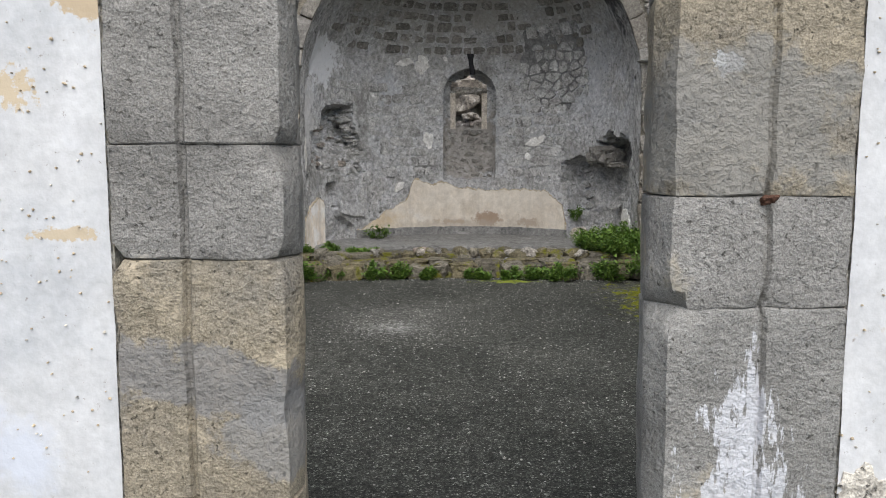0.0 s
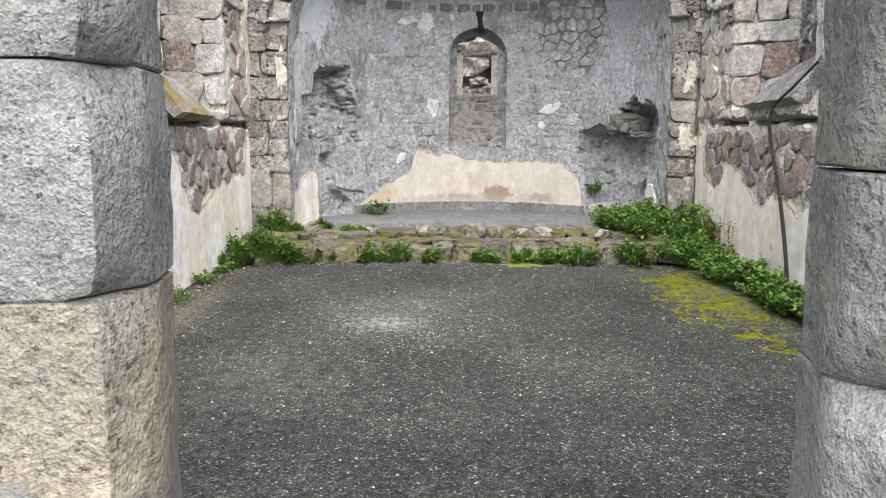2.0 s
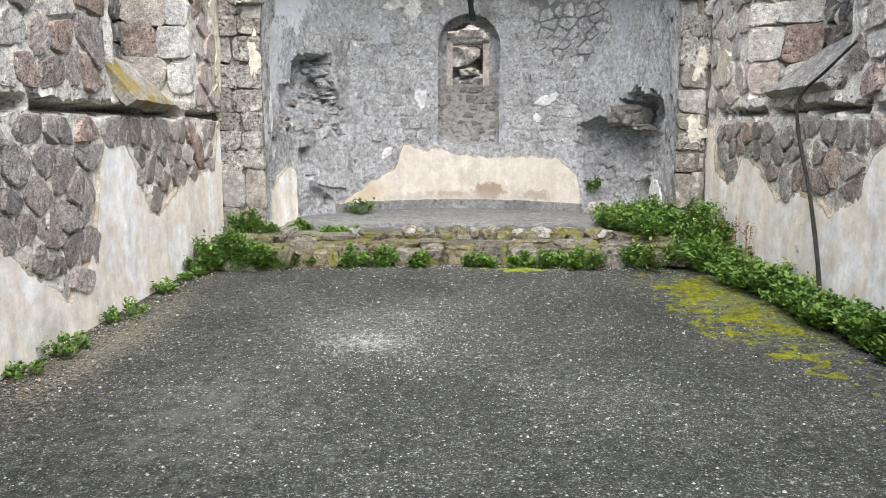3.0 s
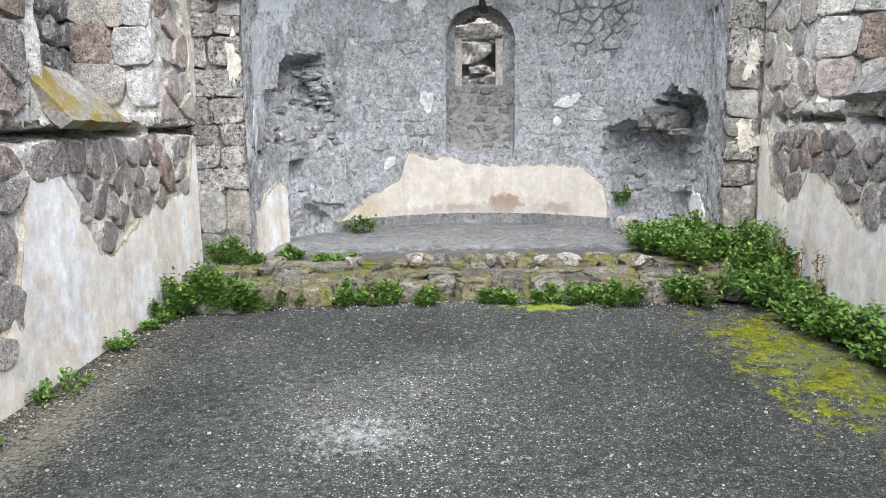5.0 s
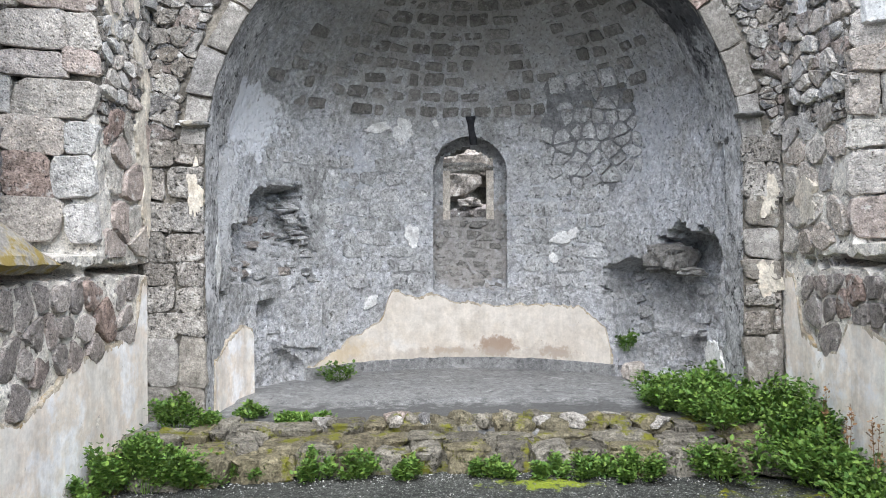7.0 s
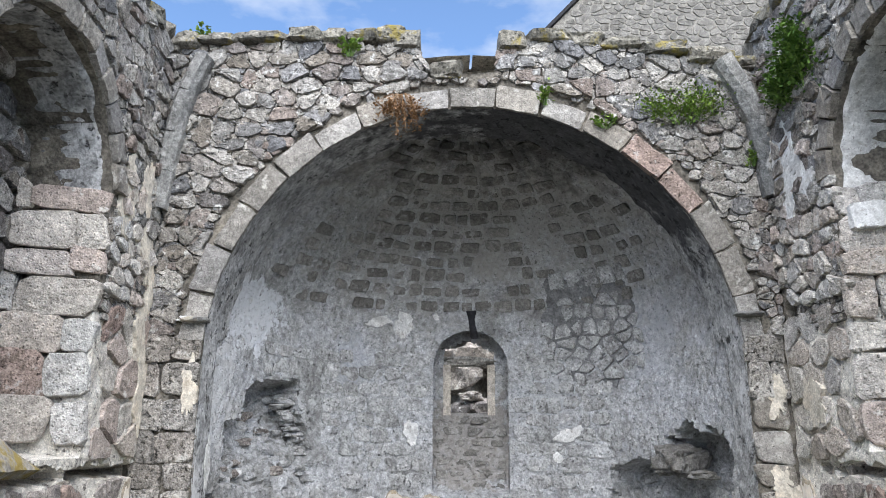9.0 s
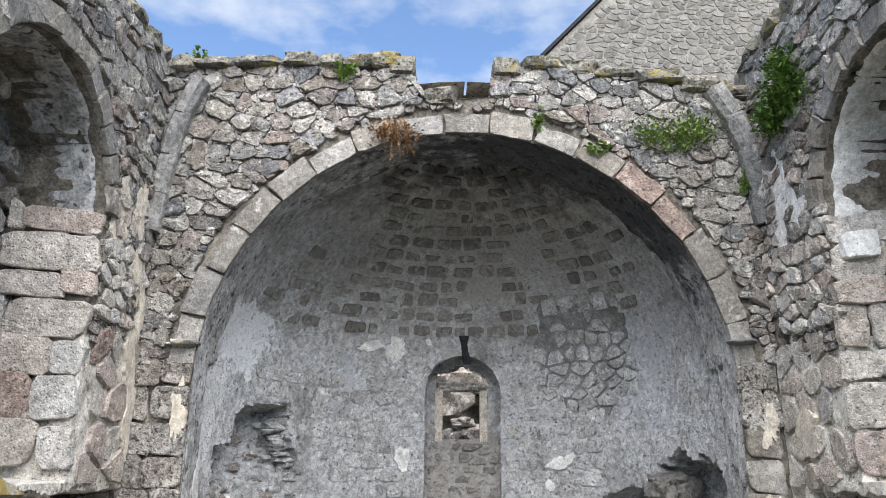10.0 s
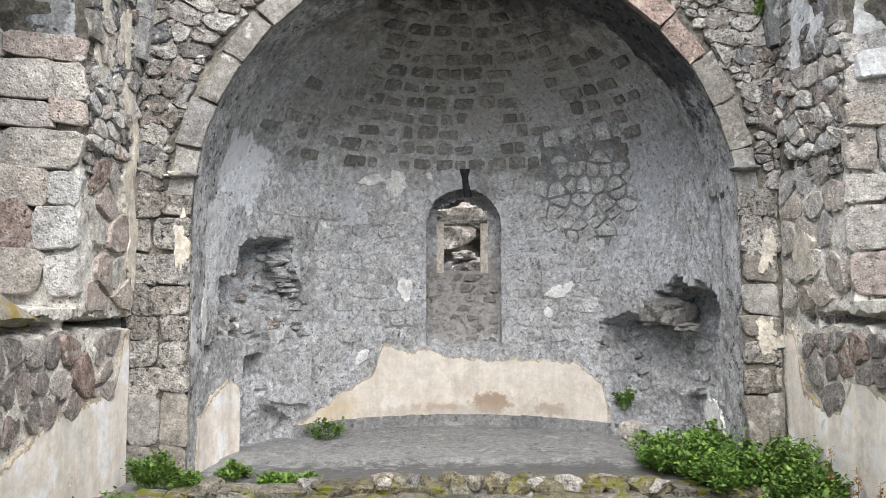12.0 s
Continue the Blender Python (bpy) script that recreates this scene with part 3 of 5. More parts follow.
def P_apse(u, v, d):
    """u: metres round the apse from its middle, v: height, and past the springing metres along the vault."""
    half = math.pi / 2
    a = u / AR
    e = max(0.0, (v - AZ) / AR)
    r = AR - d + 0.09 * max(0.0, min(1.0, (v - AZ - 0.1) / 0.7))
    over = max(0.0, abs(a) - half)
    a = max(-half, min(half, a))
    z = v if v < AZ else AZ + r * math.sin(e)
    rr = r * math.cos(e)
    return (AX + rr * math.sin(a), AY + rr * math.cos(a) - over * AR, z)


def spread(a, b, step):
    n = max(2, round(abs(b - a) / step))
    return [a + (b - a) * i / n for i in range(n + 1)]


def sd_arch(cu, cv, r, sill):
    """Distance to a round-headed opening: below 0 inside."""
    def f(u, v):
        if v > cv:
            return math.hypot(u - cu, v - cv) - r
        return max(abs(u - cu) - r, sill - v)
    return f


def sd_poly(points):
    """Distance to a polygon, below 0 inside."""
    def f(u, v):
        best, inside = 1e9, False
        for k in range(len(points)):
            (ax, ay), (bx, by) = points[k], points[(k + 1) % len(points)]
            dx, dy = bx - ax, by - ay
            t = max(0.0, min(1.0, ((u - ax) * dx + (v - ay) * dy) / (dx * dx + dy * dy)))
            best = min(best, math.hypot(u - ax - t * dx, v - ay - t * dy))
            if (ay > v) != (by > v) and u < ax + (v - ay) / (by - ay) * dx:
                inside = not inside
        return -best if inside else best
    return f

# ---- ground and floor ----
ground = add("ground", *box(-400, 400, -400, 400, -0.6, -0.03), M_GROUND)
tagged(ground, "bare dry ground round the ruin", "ground", kind="structure")


def floor_height(x, y):
    return 0.012 * fbm(x * 0.8, y * 0.8, 5) + 0.004 * fbm(x * 9, y * 9, 2, 2)


fx, fy = spread(LEFT - 0.05, RIGHT + 0.05, 0.06), spread(0.0, 11.2, 0.06)
floor = add("floor", [(x, y, floor_height(x, y)) for x in fx for y in fy],
            [(i * len(fy) + j, (i + 1) * len(fy) + j, (i + 1) * len(fy) + j + 1, i * len(fy) + j + 1) for i in range(len(fx) - 1) for j in range(len(fy) - 1)], M_GRAVEL, smooth=True)
tagged(floor, "dark fine gravel floor with yellow-green moss", "floor", kind="structure")
forecourt = add("forecourt", *box(-6, 6, -6, -0.004, -0.4, 0.0), M_GRAVEL)
tagged(forecourt, "dark gravel ground before the portal", "ground", kind="structure")

# ---- front wall and portal ----
for name, x0, x1 in (("wall_front_left", -6.0, -0.975), ("wall_front_right", 1.20, 6.0)):
    def P_front(u, v, d):
        return (u, FRONT + 0.005 - d, v)
    us, vs = spread(x0, x1, 0.05), spread(0.0, 2.8, 0.05)
    w = relief(name, P_front, us, vs, None, [], M_WHITE, 0.007, 3.0)
    tagged(w, "weathered white limewashed outer wall of the ruin", "wall", kind="structure")
    add("wall_core", *box(x0, x1, FRONT + 0.03, FRONT + 0.55, 0, 2.78), M_MORTAR, w)
tagged(add("wall_over_portal", *box(-0.97, 1.195, FRONT + 0.02, FRONT + 0.5, 2.62, 2.78), M_FLAKE), "white limewashed wall over the stone portal", "wall", kind="structure")


CHIPS = ((0.66, 1.215, 0.07, 0.05), (0.95, 1.22, 0.05, 0.03), (0.95, 1.555, 0.06, 0.03), (-0.455, 1.675, 0.06, 0.04), (-0.46, 1.36, 0.05, 0.03), (-0.96, 1.35, 0.05, 0.03), (0.70, 1.56, 0.06, 0.03), (-0.88, 1.16, 0.07, 0.02), (-0.42, 0.9, 0.1, 0.02))


def jamb_block(parent, profile, z0, z1, mat, seed, label=""):
    """One dressed block of the portal, a plan profile drawn up with worn faces and edges."""
    rings = []
    rnd = random.Random(seed)
    pts = []
    for k, a in enumerate(profile):
        b = profile[(k + 1) % len(profile)]
        m = max(1, round(math.dist(a, b) / 0.045))
        pts += [(a[0] + (b[0] - a[0]) * s / m, a[1] + (b[1] - a[1]) * s / m) for s in range(m)]
    cx, cy = sum(p[0] for p in pts) / len(pts), sum(p[1] for p in pts) / len(pts)
    n, rows = len(pts), max(4, round((z1 - z0) / 0.045))
    verts, faces = [], []
    for j in range(rows + 3):
        if j == 0:
            z, inset = z0 + 0.001, 0.005
        elif j == rows + 2:
            z, inset = z1 - 0.001, 0.005
        else:
            z, inset = z0 + 0.006 + (z1 - z0 - 0.012) * (j - 1) / rows, 0.0
        for x, y in pts:
            d = math.hypot(x - cx, y - cy)
            k = 1 - inset / d
            o = 0.009 * fbm(x * 5 + seed * 3, z * 5, y * 5 + seed) + 0.003 * fbm(x * 30, z * 30, seed, 2)
            if inset:
                o += 0.006 * fbm(x * 9, seed, 0) - 0.02 * max(0.0, fbm(x * 4 + 9, seed * 7.0, 2) - 0.25)
            for ax, az, ar, dp in CHIPS:
                w_ = 1 - math.hypot(x - ax, z - az) / ar
                if w_ > 0 and y < 2.3:
                    o -= dp * w_
            verts.append((cx + (x - cx) * k + o * (x - cx) / d, cy + (y - cy) * k + o * (-1 if y < cy else 1), z + (0.006 * fbm(x * 6, seed * 5, 1) if j in (0, 1, rows + 1, rows + 2) else 0)))
    for j in range(rows + 2):
        faces += [(j * n + k, j * n + (k + 1) % n, (j + 1) * n + (k + 1) % n, (j + 1) * n + k) for k in range(n)]
    faces += [tuple(range(n - 1, -1, -1)), tuple((rows + 2) * n + k for k in range(n))]
    return add("block", verts, faces, mat, parent, label, smooth=34)


portal = tagged(new("portal"), "moulded grey and tan stone door jambs, worn and chipped", "doorway", kind="structure")
PL = [(-0.965, 2.195), (-0.768, 2.196), (-0.758, 2.212), (-0.748, 2.212), (-0.736, 2.186), (-0.463, 2.185), (-0.432, 2.29), (-0.458, 2.46), (-0.965, 2.46)]
PR = [(0.650, 2.46), (0.622, 2.29), (0.665, 2.185), (0.930, 2.186), (0.942, 2.212), (0.952, 2.212), (0.962, 2.196), (1.19, 2.195), (1.19, 2.46)]
for k, (a, b, mt) in enumerate(((0.0, 0.62, M_TAN), (0.62, 1.355, M_TAN), (1.355, 1.69, M_ASHLAR), (1.69, 2.12, M_ASHLAR), (2.12, 2.62, M_ASHLAR))):
    jamb_block(portal, PL, a, b, mt, k + 1)
for k, (a, b, mt) in enumerate(((0.0, 0.5, M_ASHLAR), (0.5, 1.21, M_ASHLAR), (1.21, 1.54, M_ASHLAR), (1.54, 2.12, M_TAN), (2.12, 2.62, M_ASHLAR))):
    jamb_block(portal, PR, a, b, mt, k + 11)


add("rust_knot", *boulder((0.935, 2.188, 1.53), (0.042, 0.03, 0.026), 3, 0.3, 3, 0.9), M_RUST, portal, "rusty iron stub in the joint")
M_BARE = material("bare_tan_plaster", [(0.42, 0.34, 0.24), (0.52, 0.44, 0.33)], "noise", 8, 50, 0.3, 0.6, (0.3, 0.27, 0.22), 0.6, 14)
P_white = lambda u, v, d: (u, FRONT + 0.003 - d, v)
left_white, right_white = bpy.data.objects["wall_front_left"], bpy.data.objects["wall_front_right"]
patch("bare_patch", P_white, 1.28, 0.64, 0.17, 0.14, M_MORTAR, right_white, 0.005, 141, spiky=0.6)
rnd = random.Random(23)
for k in range(90):
    u = rnd.uniform(-1.32, -0.98) if k % 4 else rnd.uniform(1.2, 1.32)
    v = rnd.uniform(0.7, 2.1)
    s_ = rnd.uniform(0.003, 0.008)
    patch("pock", P_white, u, v, s_, s_, M_BARE if k % 5 else M_MORTAR, left_white if u < 0 else right_white, 0.004, k, spiky=0.6)

# ---- side walls of the nave ----
y_fine = spread(5.6, CHANCEL + 0.3, 0.045)
v_rel = spread(0, 1, 1 / 130)


def left_top(u):
    return WALL_TOP + 0.10 * fbm(u * 1.3, 4.0) + 0.06 * fbm(u * 5, 9.0)


def right_top(u):
    return WALL_TOP + 0.18 + 0.10 * fbm(u * 1.3, 14.0) + 0.06 * fbm(u * 5, 19.0)


win_l, win_r = sd_arch(9.42, 3.98, 0.98, 1.82), sd_arch(9.32, 4.1, 0.98, 1.88)


def slot(low, high, seed, u0, u1):
    """The long broken slot along a wall."""
    def f(u, v):
        a = low + 0.04 * fbm(u * 2.5, seed) + 0.05 * fbm(u * 8, seed)
        b = high + 0.04 * fbm(u * 2.5, seed + 5) + 0.05 * fbm(u * 8, seed + 5)
        return max(a - v, v - b, u0 - u, u - u1)
    return f


def niche_depth(u, v, s):
    return 0.70 + 0.12 * fbm(u * 3, v * 3, 8)


put_l = (lambda u, v: max(abs(u - 11.40) - 0.06, abs(v - 3.17) - 0.075))
put_r = (lambda u, v: max(abs(u - 11.36) - 0.06, abs(v - 3.16) - 0.085))
slot_l = slot(LEDGE - 0.05, LEDGE + 0.08, 2, 5.0, CHANCEL + 0.1)
slot_r = slot(LEDGE - 0.01, LEDGE + 0.11, 12, 5.0, 11.15)
wall_left = relief("wall_left", P_left, y_fine, v_rel, left_top,
                   [(win_l, niche_depth), (slot_l, lambda u, v, s: 0.34), (put_l, lambda u, v, s: 0.3)], M_JOINT, 0.03, 1.0, base=-0.012, other=M_PALE_MORTAR, other_at=lambda u, z: z < 3.0)
tagged(wall_left, "roofless rubble side wall with a long slot and patchy plaster", "wall", kind="structure")
wall_right = relief("wall_right", P_right, y_fine, v_rel, right_top,
                    [(win_r, niche_depth), (slot_r, lambda u, v, s: 0.34), (put_r, lambda u, v, s: 0.3)], M_JOINT, 0.03, 2.0, base=-0.012, other=M_PALE_MORTAR, other_at=lambda u, z: z < 3.0)
tagged(wall_right, "roofless rubble side wall with a long slot and patchy plaster", "wall", kind="structure")
for w, x0, x1, xa, xb, top in ((wall_left, LEFT - 0.06, LEFT - 1.1, LEFT - 0.9, LEFT - 1.1, left_top), (wall_right, RIGHT + 0.06, RIGHT + 1.1, RIGHT + 0.9, RIGHT + 1.1, right_top)):
    ys = spread(5.6, CHANCEL + 0.3, 0.3)
    add("wall_top", [(x, y, top(y) - (0.01 if x == x0 else 0.04)) for y in ys for x in (x0, x1)], [(2 * i, 2 * i + 1, 2 * i + 3, 2 * i + 2) for i in range(len(ys) - 1)], M_COPING, w)
    add("wall_core", *box(min(xa, xb), max(xa, xb), 5.6, CHANCEL + 0.3, 0, WALL_TOP - 0.15), M_MORTAR, w)
    add("wall_near_end", *box(min(x0, x1), max(x0, x1), 2.75, 5.6, 0, 2.8), M_PALE_MORTAR, w)


def piecewise(points):
    def f(u):
        for (a, va), (b, vb) in zip(points, points[1:]):
            if u <= b:
                t = max(0.0, (u - a) / (b - a))
                return va + (vb - va) * t
        return points[-1][1]
    return f


plaster_l = piecewise([(5.6, 1.25), (6.3, 1.05), (6.63, 0.80), (7.0, 0.56), (7.45, 0.28), (7.7, 0.45), (7.9, 0.65), (8.15, 1.42), (8.55, 1.47), (8.84, 1.12), (9.05, 0.80), (9.25, 0.72), (9.6, 0.83), (10.05, 1.02), (10.6, 1.06), (11.2, 1.13), (11.36, 1.58), (11.5, 1.63)])
plaster_r = piecewise([(5.6, 1.4), (7.6, 1.5), (7.82, 1.38), (8.0, 1.06), (8.4, 0.82), (8.7, 0.95), (8.98, 1.0), (9.25, 0.9), (9.46, 0.88), (9.8, 1.1), (10.2, 1.30), (10.4, 1.25), (10.56, 0.98), (10.9, 1.0), (11.15, 1.08), (11.3, 1.6), (11.5, 1.66)])
sheet("plaster", P_left, 5.6, CHANCEL, lambda u: 0.0, plaster_l, M_PLASTER, wall_left, 0.013, label="stained cream plaster with a broken upper edge", seed=2.0)
sheet("plaster", P_right, 5.6, CHANCEL, lambda u: 0.0, plaster_r, M_PLASTER, wall_right, 0.013, label="stained cream plaster with a broken upper edge", seed=7.0)

RED = material("red_brown_stone", [(0.30, 0.225, 0.19), (0.255, 0.195, 0.168), (0.35, 0.275, 0.235)], "object", 6, 60, 0.4, 0.9, (0.46, 0.43, 0.40), 0.59, 8, pits=45, mottle=0.35, dark=(30, 0.40, (0.07, 0.055, 0.05)))


def near_first(u, v):
    return abs(u - 9.6) + 0.6 * abs(v - 2.2)


for P, w, top, pl, win, cu, cv, sd_slot, seed in ((P_left, wall_left, left_top, plaster_l, win_l, 9.42, 3.98, slot_l, 21), (P_right, wall_right, right_top, plaster_r, win_r, 9.32, 4.1, slot_r, 41)):
    red = (lambda u, v: RED if 9.6 < u < 10.8 and 1.8 < v < 2.65 else None)
    lay(P, cells(5.7, CHANCEL - 0.02, 0.05, LEDGE - 0.03, 0.25, 0.23, 0.34, seed, 0.16), w, M_LOWER, gap=0.017, proud=0.02, cut=0.24, sides=14,
        keep=lambda u, v: v > pl(u) + 0.02, seed=seed, limit=120, first=near_first, chosen=lambda u, v: RED if (int(u * 7) + int(v * 9)) % 17 == 0 else None)
    lay(P, cells(5.7, CHANCEL - 0.02, LEDGE + 0.10, 3.1, 0.31, 0.25, 0.24, seed + 1, 0.2), w, M_SMEARED, M_SMEARED_FAR, cut=0.18, gap=0.02, proud=0.022,
        keep=lambda u, v: abs(u - cu) > 1.1, seed=seed + 1, limit=110, first=near_first, chosen=lambda u, v: (M_LOWER, None, M_LOWER, RED, None)[int(u * 5 + v * 7) % 5] if u < 8.8 else RED if int(u * 9 + v * 5) % 11 == 0 else None, soft=0.13, sides=12)
    lay(P, cells(5.7, CHANCEL - 0.02, 3.1, WALL_TOP + 0.1, 0.20, 0.145, 0.32, seed + 2, 0.22), w, M_RUBBLE, M_RUBBLE_FAR, cut=0.18, gap=0.012, proud=0.04,
        keep=lambda u, v: v < top(u) - 0.05 and math.hypot(u - 11.38, v - 3.17) > 0.17 and (math.hypot(u - cu, v - cv) > 1.24 if v > cv else abs(u - cu) > 1.05), seed=seed + 2, limit=290, first=near_first, sides=8, chosen=lambda u, v: M_SMEARED if v < 4.1 + 0.8 * fbm(u * 2, v * 2, seed) else None)
    lay(P, cells(8.0, CHANCEL - 0.02, 2.9, WALL_TOP + 0.1, 0.10, 0.075, 0.4, seed + 8, 0.3), w, M_RUBBLE_FAR, gap=0.005, proud=0.016,
        keep=lambda u, v: v < top(u) - 0.05 and math.hypot(u - 11.38, v - 3.17) > 0.17 and (math.hypot(u - cu, v - cv) > 1.24 if v > cv else abs(u - cu) > 1.05), seed=seed + 8, limit=0, sides=5, name="filler_stone")
    # dressed stones round the window recess
    ring = [[(cu - r * math.cos(a), cv + r * math.sin(a)) for r, a in ((0.99, a0), (1.2, a0), (1.2, a1), (0.99, a1))][::-1] for a0, a1 in [(math.pi * k / 13, math.pi * (k + 1) / 13) for k in range(13)]]
    lay(P, ring, w, M_VOUSSOIR, gap=0.006, proud=0.04, seed=seed + 3, name="voussoir", soft=0.1, sides=8, cut=0.05)

    def P_jamb(u, v, d):
        x, _, z = P(0, v, -u)
        return (x, cu + 0.97 - 0.35 * max(0.0, u) - d, z)
    lay(P_jamb, courses(-0.02, 0.66, [0.36, 0.38, 0.26, 0.34, 0.22, 0.30, 0.24], 1.9, (0.3, 0.7), seed + 5, 0.035), w, M_SMEARED, gap=0.002, proud=0.024, seed=seed + 4, name="jamb_stone", soft=0.17, cut=0.13, sides=16,
        chosen=lambda u, v: (RED if int(v * 3.1 + u * 4) % 2 else None) if v < 2.6 else None)
    if P is P_right:
        lay(P_jamb, [[(0.05, 3.60), (0.31, 3.62), (0.30, 3.85), (0.04, 3.84)]], w, M_FLAKE, gap=0.004, proud=0.05, seed=55, name="plaster_flake", soft=0.05, cut=0.1, sides=14)
    back = (lambda u, v, d: P(u, v, d - 0.68))
    lay(back, cells(cu - 0.95, cu + 0.95, 1.9, 4.9, 0.34, 0.26, 0.33, seed + 6), w, M_RUBBLE_FAR, gap=0.02, proud=0.06, keep=lambda u, v: win(u, v) < -0.06, seed=seed + 6, limit=60)
    # coping along the ragged top
    rnd = random.Random(seed)
    y = 6.0
    x0 = P(0, 3, 0)[0]
    side = -1 if x0 < 0 else 1
    while y < CHANCEL:
        ln = rnd.uniform(0.2, 0.45)
        add("coping_stone", *boulder((x0 + side * 0.22, y + ln / 2, top(y) + 0.0), (0.55, ln * 1.05, rnd.uniform(0.14, 0.24)), y + seed, rnd.uniform(-0.1, 0.1), 2, 0.25, 0.5), M_COPING, w)
        y += ln

# ---- chancel arch wall ----
AC, AZC, ARC = 0.41, 2.68, 2.56


def arch_open(u, v):
    return math.hypot(u - AC, v - AZC) - ARC if v > AZC else abs(u - AC) - ARC


chancel_line = piecewise([(-2.8, 5.98), (-1.94, 6.02), (-1.29, 6.06), (-0.14, 6.02), (-0.10, 5.66), (0.67, 5.68), (0.71, 6.06), (1.21, 6.05), (2.23, 5.95), (3.05, 5.8), (3.45, 5.75)])


def chancel_top(u):
    return chancel_line(u) + 0.03 * fbm(u * 4, 3.3)


wall_chancel = relief("wall_chancel", P_arch, spread(LEFT - 0.1, RIGHT + 0.1, 0.045), v_rel, chancel_top, [], M_JOINT, 0.02, 5.0, open_at=arch_open, base=-0.03)
tagged(wall_chancel, "rubble wall over a round chancel arch, notched at the top", "wall", kind="structure")
us = spread(LEFT - 0.1, RIGHT + 0.1, 0.06)
add("wall_top", [(u, y, chancel_top(u) - 0.01) for u in us for y in (CHANCEL + 0.015, CHANCEL + 0.45)], [(2 * i, 2 * i + 2, 2 * i + 3, 2 * i + 1) for i in range(len(us) - 1)], M_COPING, wall_chancel)
bk = [(u, v) for u in us for v in (max(AZC, AZC + math.sqrt(max(0, 2.9 ** 2 - (u - AC) ** 2))), chancel_top(u) - 0.01)]
add("wall_back", [(u, CHANCEL + 0.45, min(v, chancel_top(u) - 0.01)) for u, v in bk], [(2 * i, 2 * i + 1, 2 * i + 3, 2 * i + 2) for i in range(len(us) - 1)], M_MORTAR, wall_chancel)

def clear_of_arch(u, v):
    r = math.hypot(u - AC, v - AZC)
    k = max(1.0, (ARC + 0.262) / r)
    return AC + (u - AC) * k, min(AZC + (v - AZC) * k, chancel_top(u) - 0.03)


lay(P_arch, cells(LEFT, RIGHT, 2.9, 6.15, 0.095, 0.07, 0.4, 66, 0.25), wall_chancel, M_RUBBLE_FAR, gap=0.004, proud=0.018,
    keep=lambda u, v: math.hypot(u - AC, v - AZC) > ARC + 0.29 and v < chancel_top(u) - 0.06, seed=66, limit=0, sides=5, name="filler_stone")
lay(P_arch, cells(LEFT, RIGHT, 2.9, 6.15, 0.21, 0.155, 0.30, 61, 0.22), wall_chancel, M_RUBBLE, M_RUBBLE_FAR, gap=0.011, proud=0.04, cut=0.19,
    keep=lambda u, v: math.hypot(u - AC, v - AZC) > ARC + 0.30 and v < chancel_top(u) - 0.08, fix=clear_of_arch, seed=61, limit=300, first=lambda u, v: abs(u - AC) + abs(v - 5), sides=12, soft=0.15)
n_v = 17
ring = []
for k in range(n_v):
    a0, a1 = math.pi * (0.02 + 0.96 * k / n_v), math.pi * (0.02 + 0.96 * (k + 1) / n_v)
    t = 0.24 + 0.03 * math.sin(k * 2.3)
    ring.append([(AC - r * math.cos(a), AZC + r * math.sin(a)) for r, a in ((ARC + 0.004, a0), (ARC + 0.004, a1), (ARC + t, a1), (ARC + t, a0))])
lay(P_arch, ring, wall_chancel, M_VOUSSOIR, gap=0.005, proud=0.025, seed=62, name="voussoir", soft=0.05, sides=14, cut=0.04, chosen=lambda u, v: RED if 1.9 < u < 2.5 and v > 4 else None)
for u0, u1, seed in ((LEFT - 0.02, AC - ARC - 0.005, 63), (AC + ARC + 0.005, RIGHT - 0.02, 64)):
    lay(P_arch, courses(u0, u1, [0.42, 0.46, 0.24, 0.25, 0.22, 0.3, 0.3, 0.32, 0.28], 0.15, (0.3, 0.5), seed, 0.03), wall_chancel, M_PIER, gap=0.003, proud=0.02, seed=seed, name="pier_stone", soft=0.2, cut=0.12, sides=14,
        chosen=lambda u, v: M_VOUSSOIR if v < 0.95 or (1.6 < v < 2.3 and u > 0) else RED if 2.0 < v < 2.15 and u < 0 else None)
rnd = random.Random(8)
u = LEFT
while u < RIGHT:
    ln = rnd.uniform(0.22, 0.5)
    if u + ln < -0.12 or u > 0.70 or (u > -0.1 and u + ln < 0.68):
        add("coping_stone", *boulder((u + ln / 2, CHANCEL + 0.16, chancel_top(u + ln / 2) - 0.015), (ln * 1.15, 0.5, rnd.uniform(0.13, 0.21)), u + 3, rnd.uniform(-0.08, 0.08), 3, 0.28, 0.5), M_COPING, wall_chancel)
    u += ln
for uu in (-0.27, 0.83):
    add("coping_stone", *boulder((uu, CHANCEL + 0.16, 6.0), (0.3, 0.5, 0.22), uu, 0, 2, 0.12, 0.35), M_COPING, wall_chancel)


M_RIB = material("dark_rib_stone", [(0.17, 0.17, 0.165), (0.23, 0.225, 0.215), (0.27, 0.265, 0.25)], "object", 5, 80, 0.35, 0.8, (0.40, 0.39, 0.37), 0.59, 6, mottle=0.35)


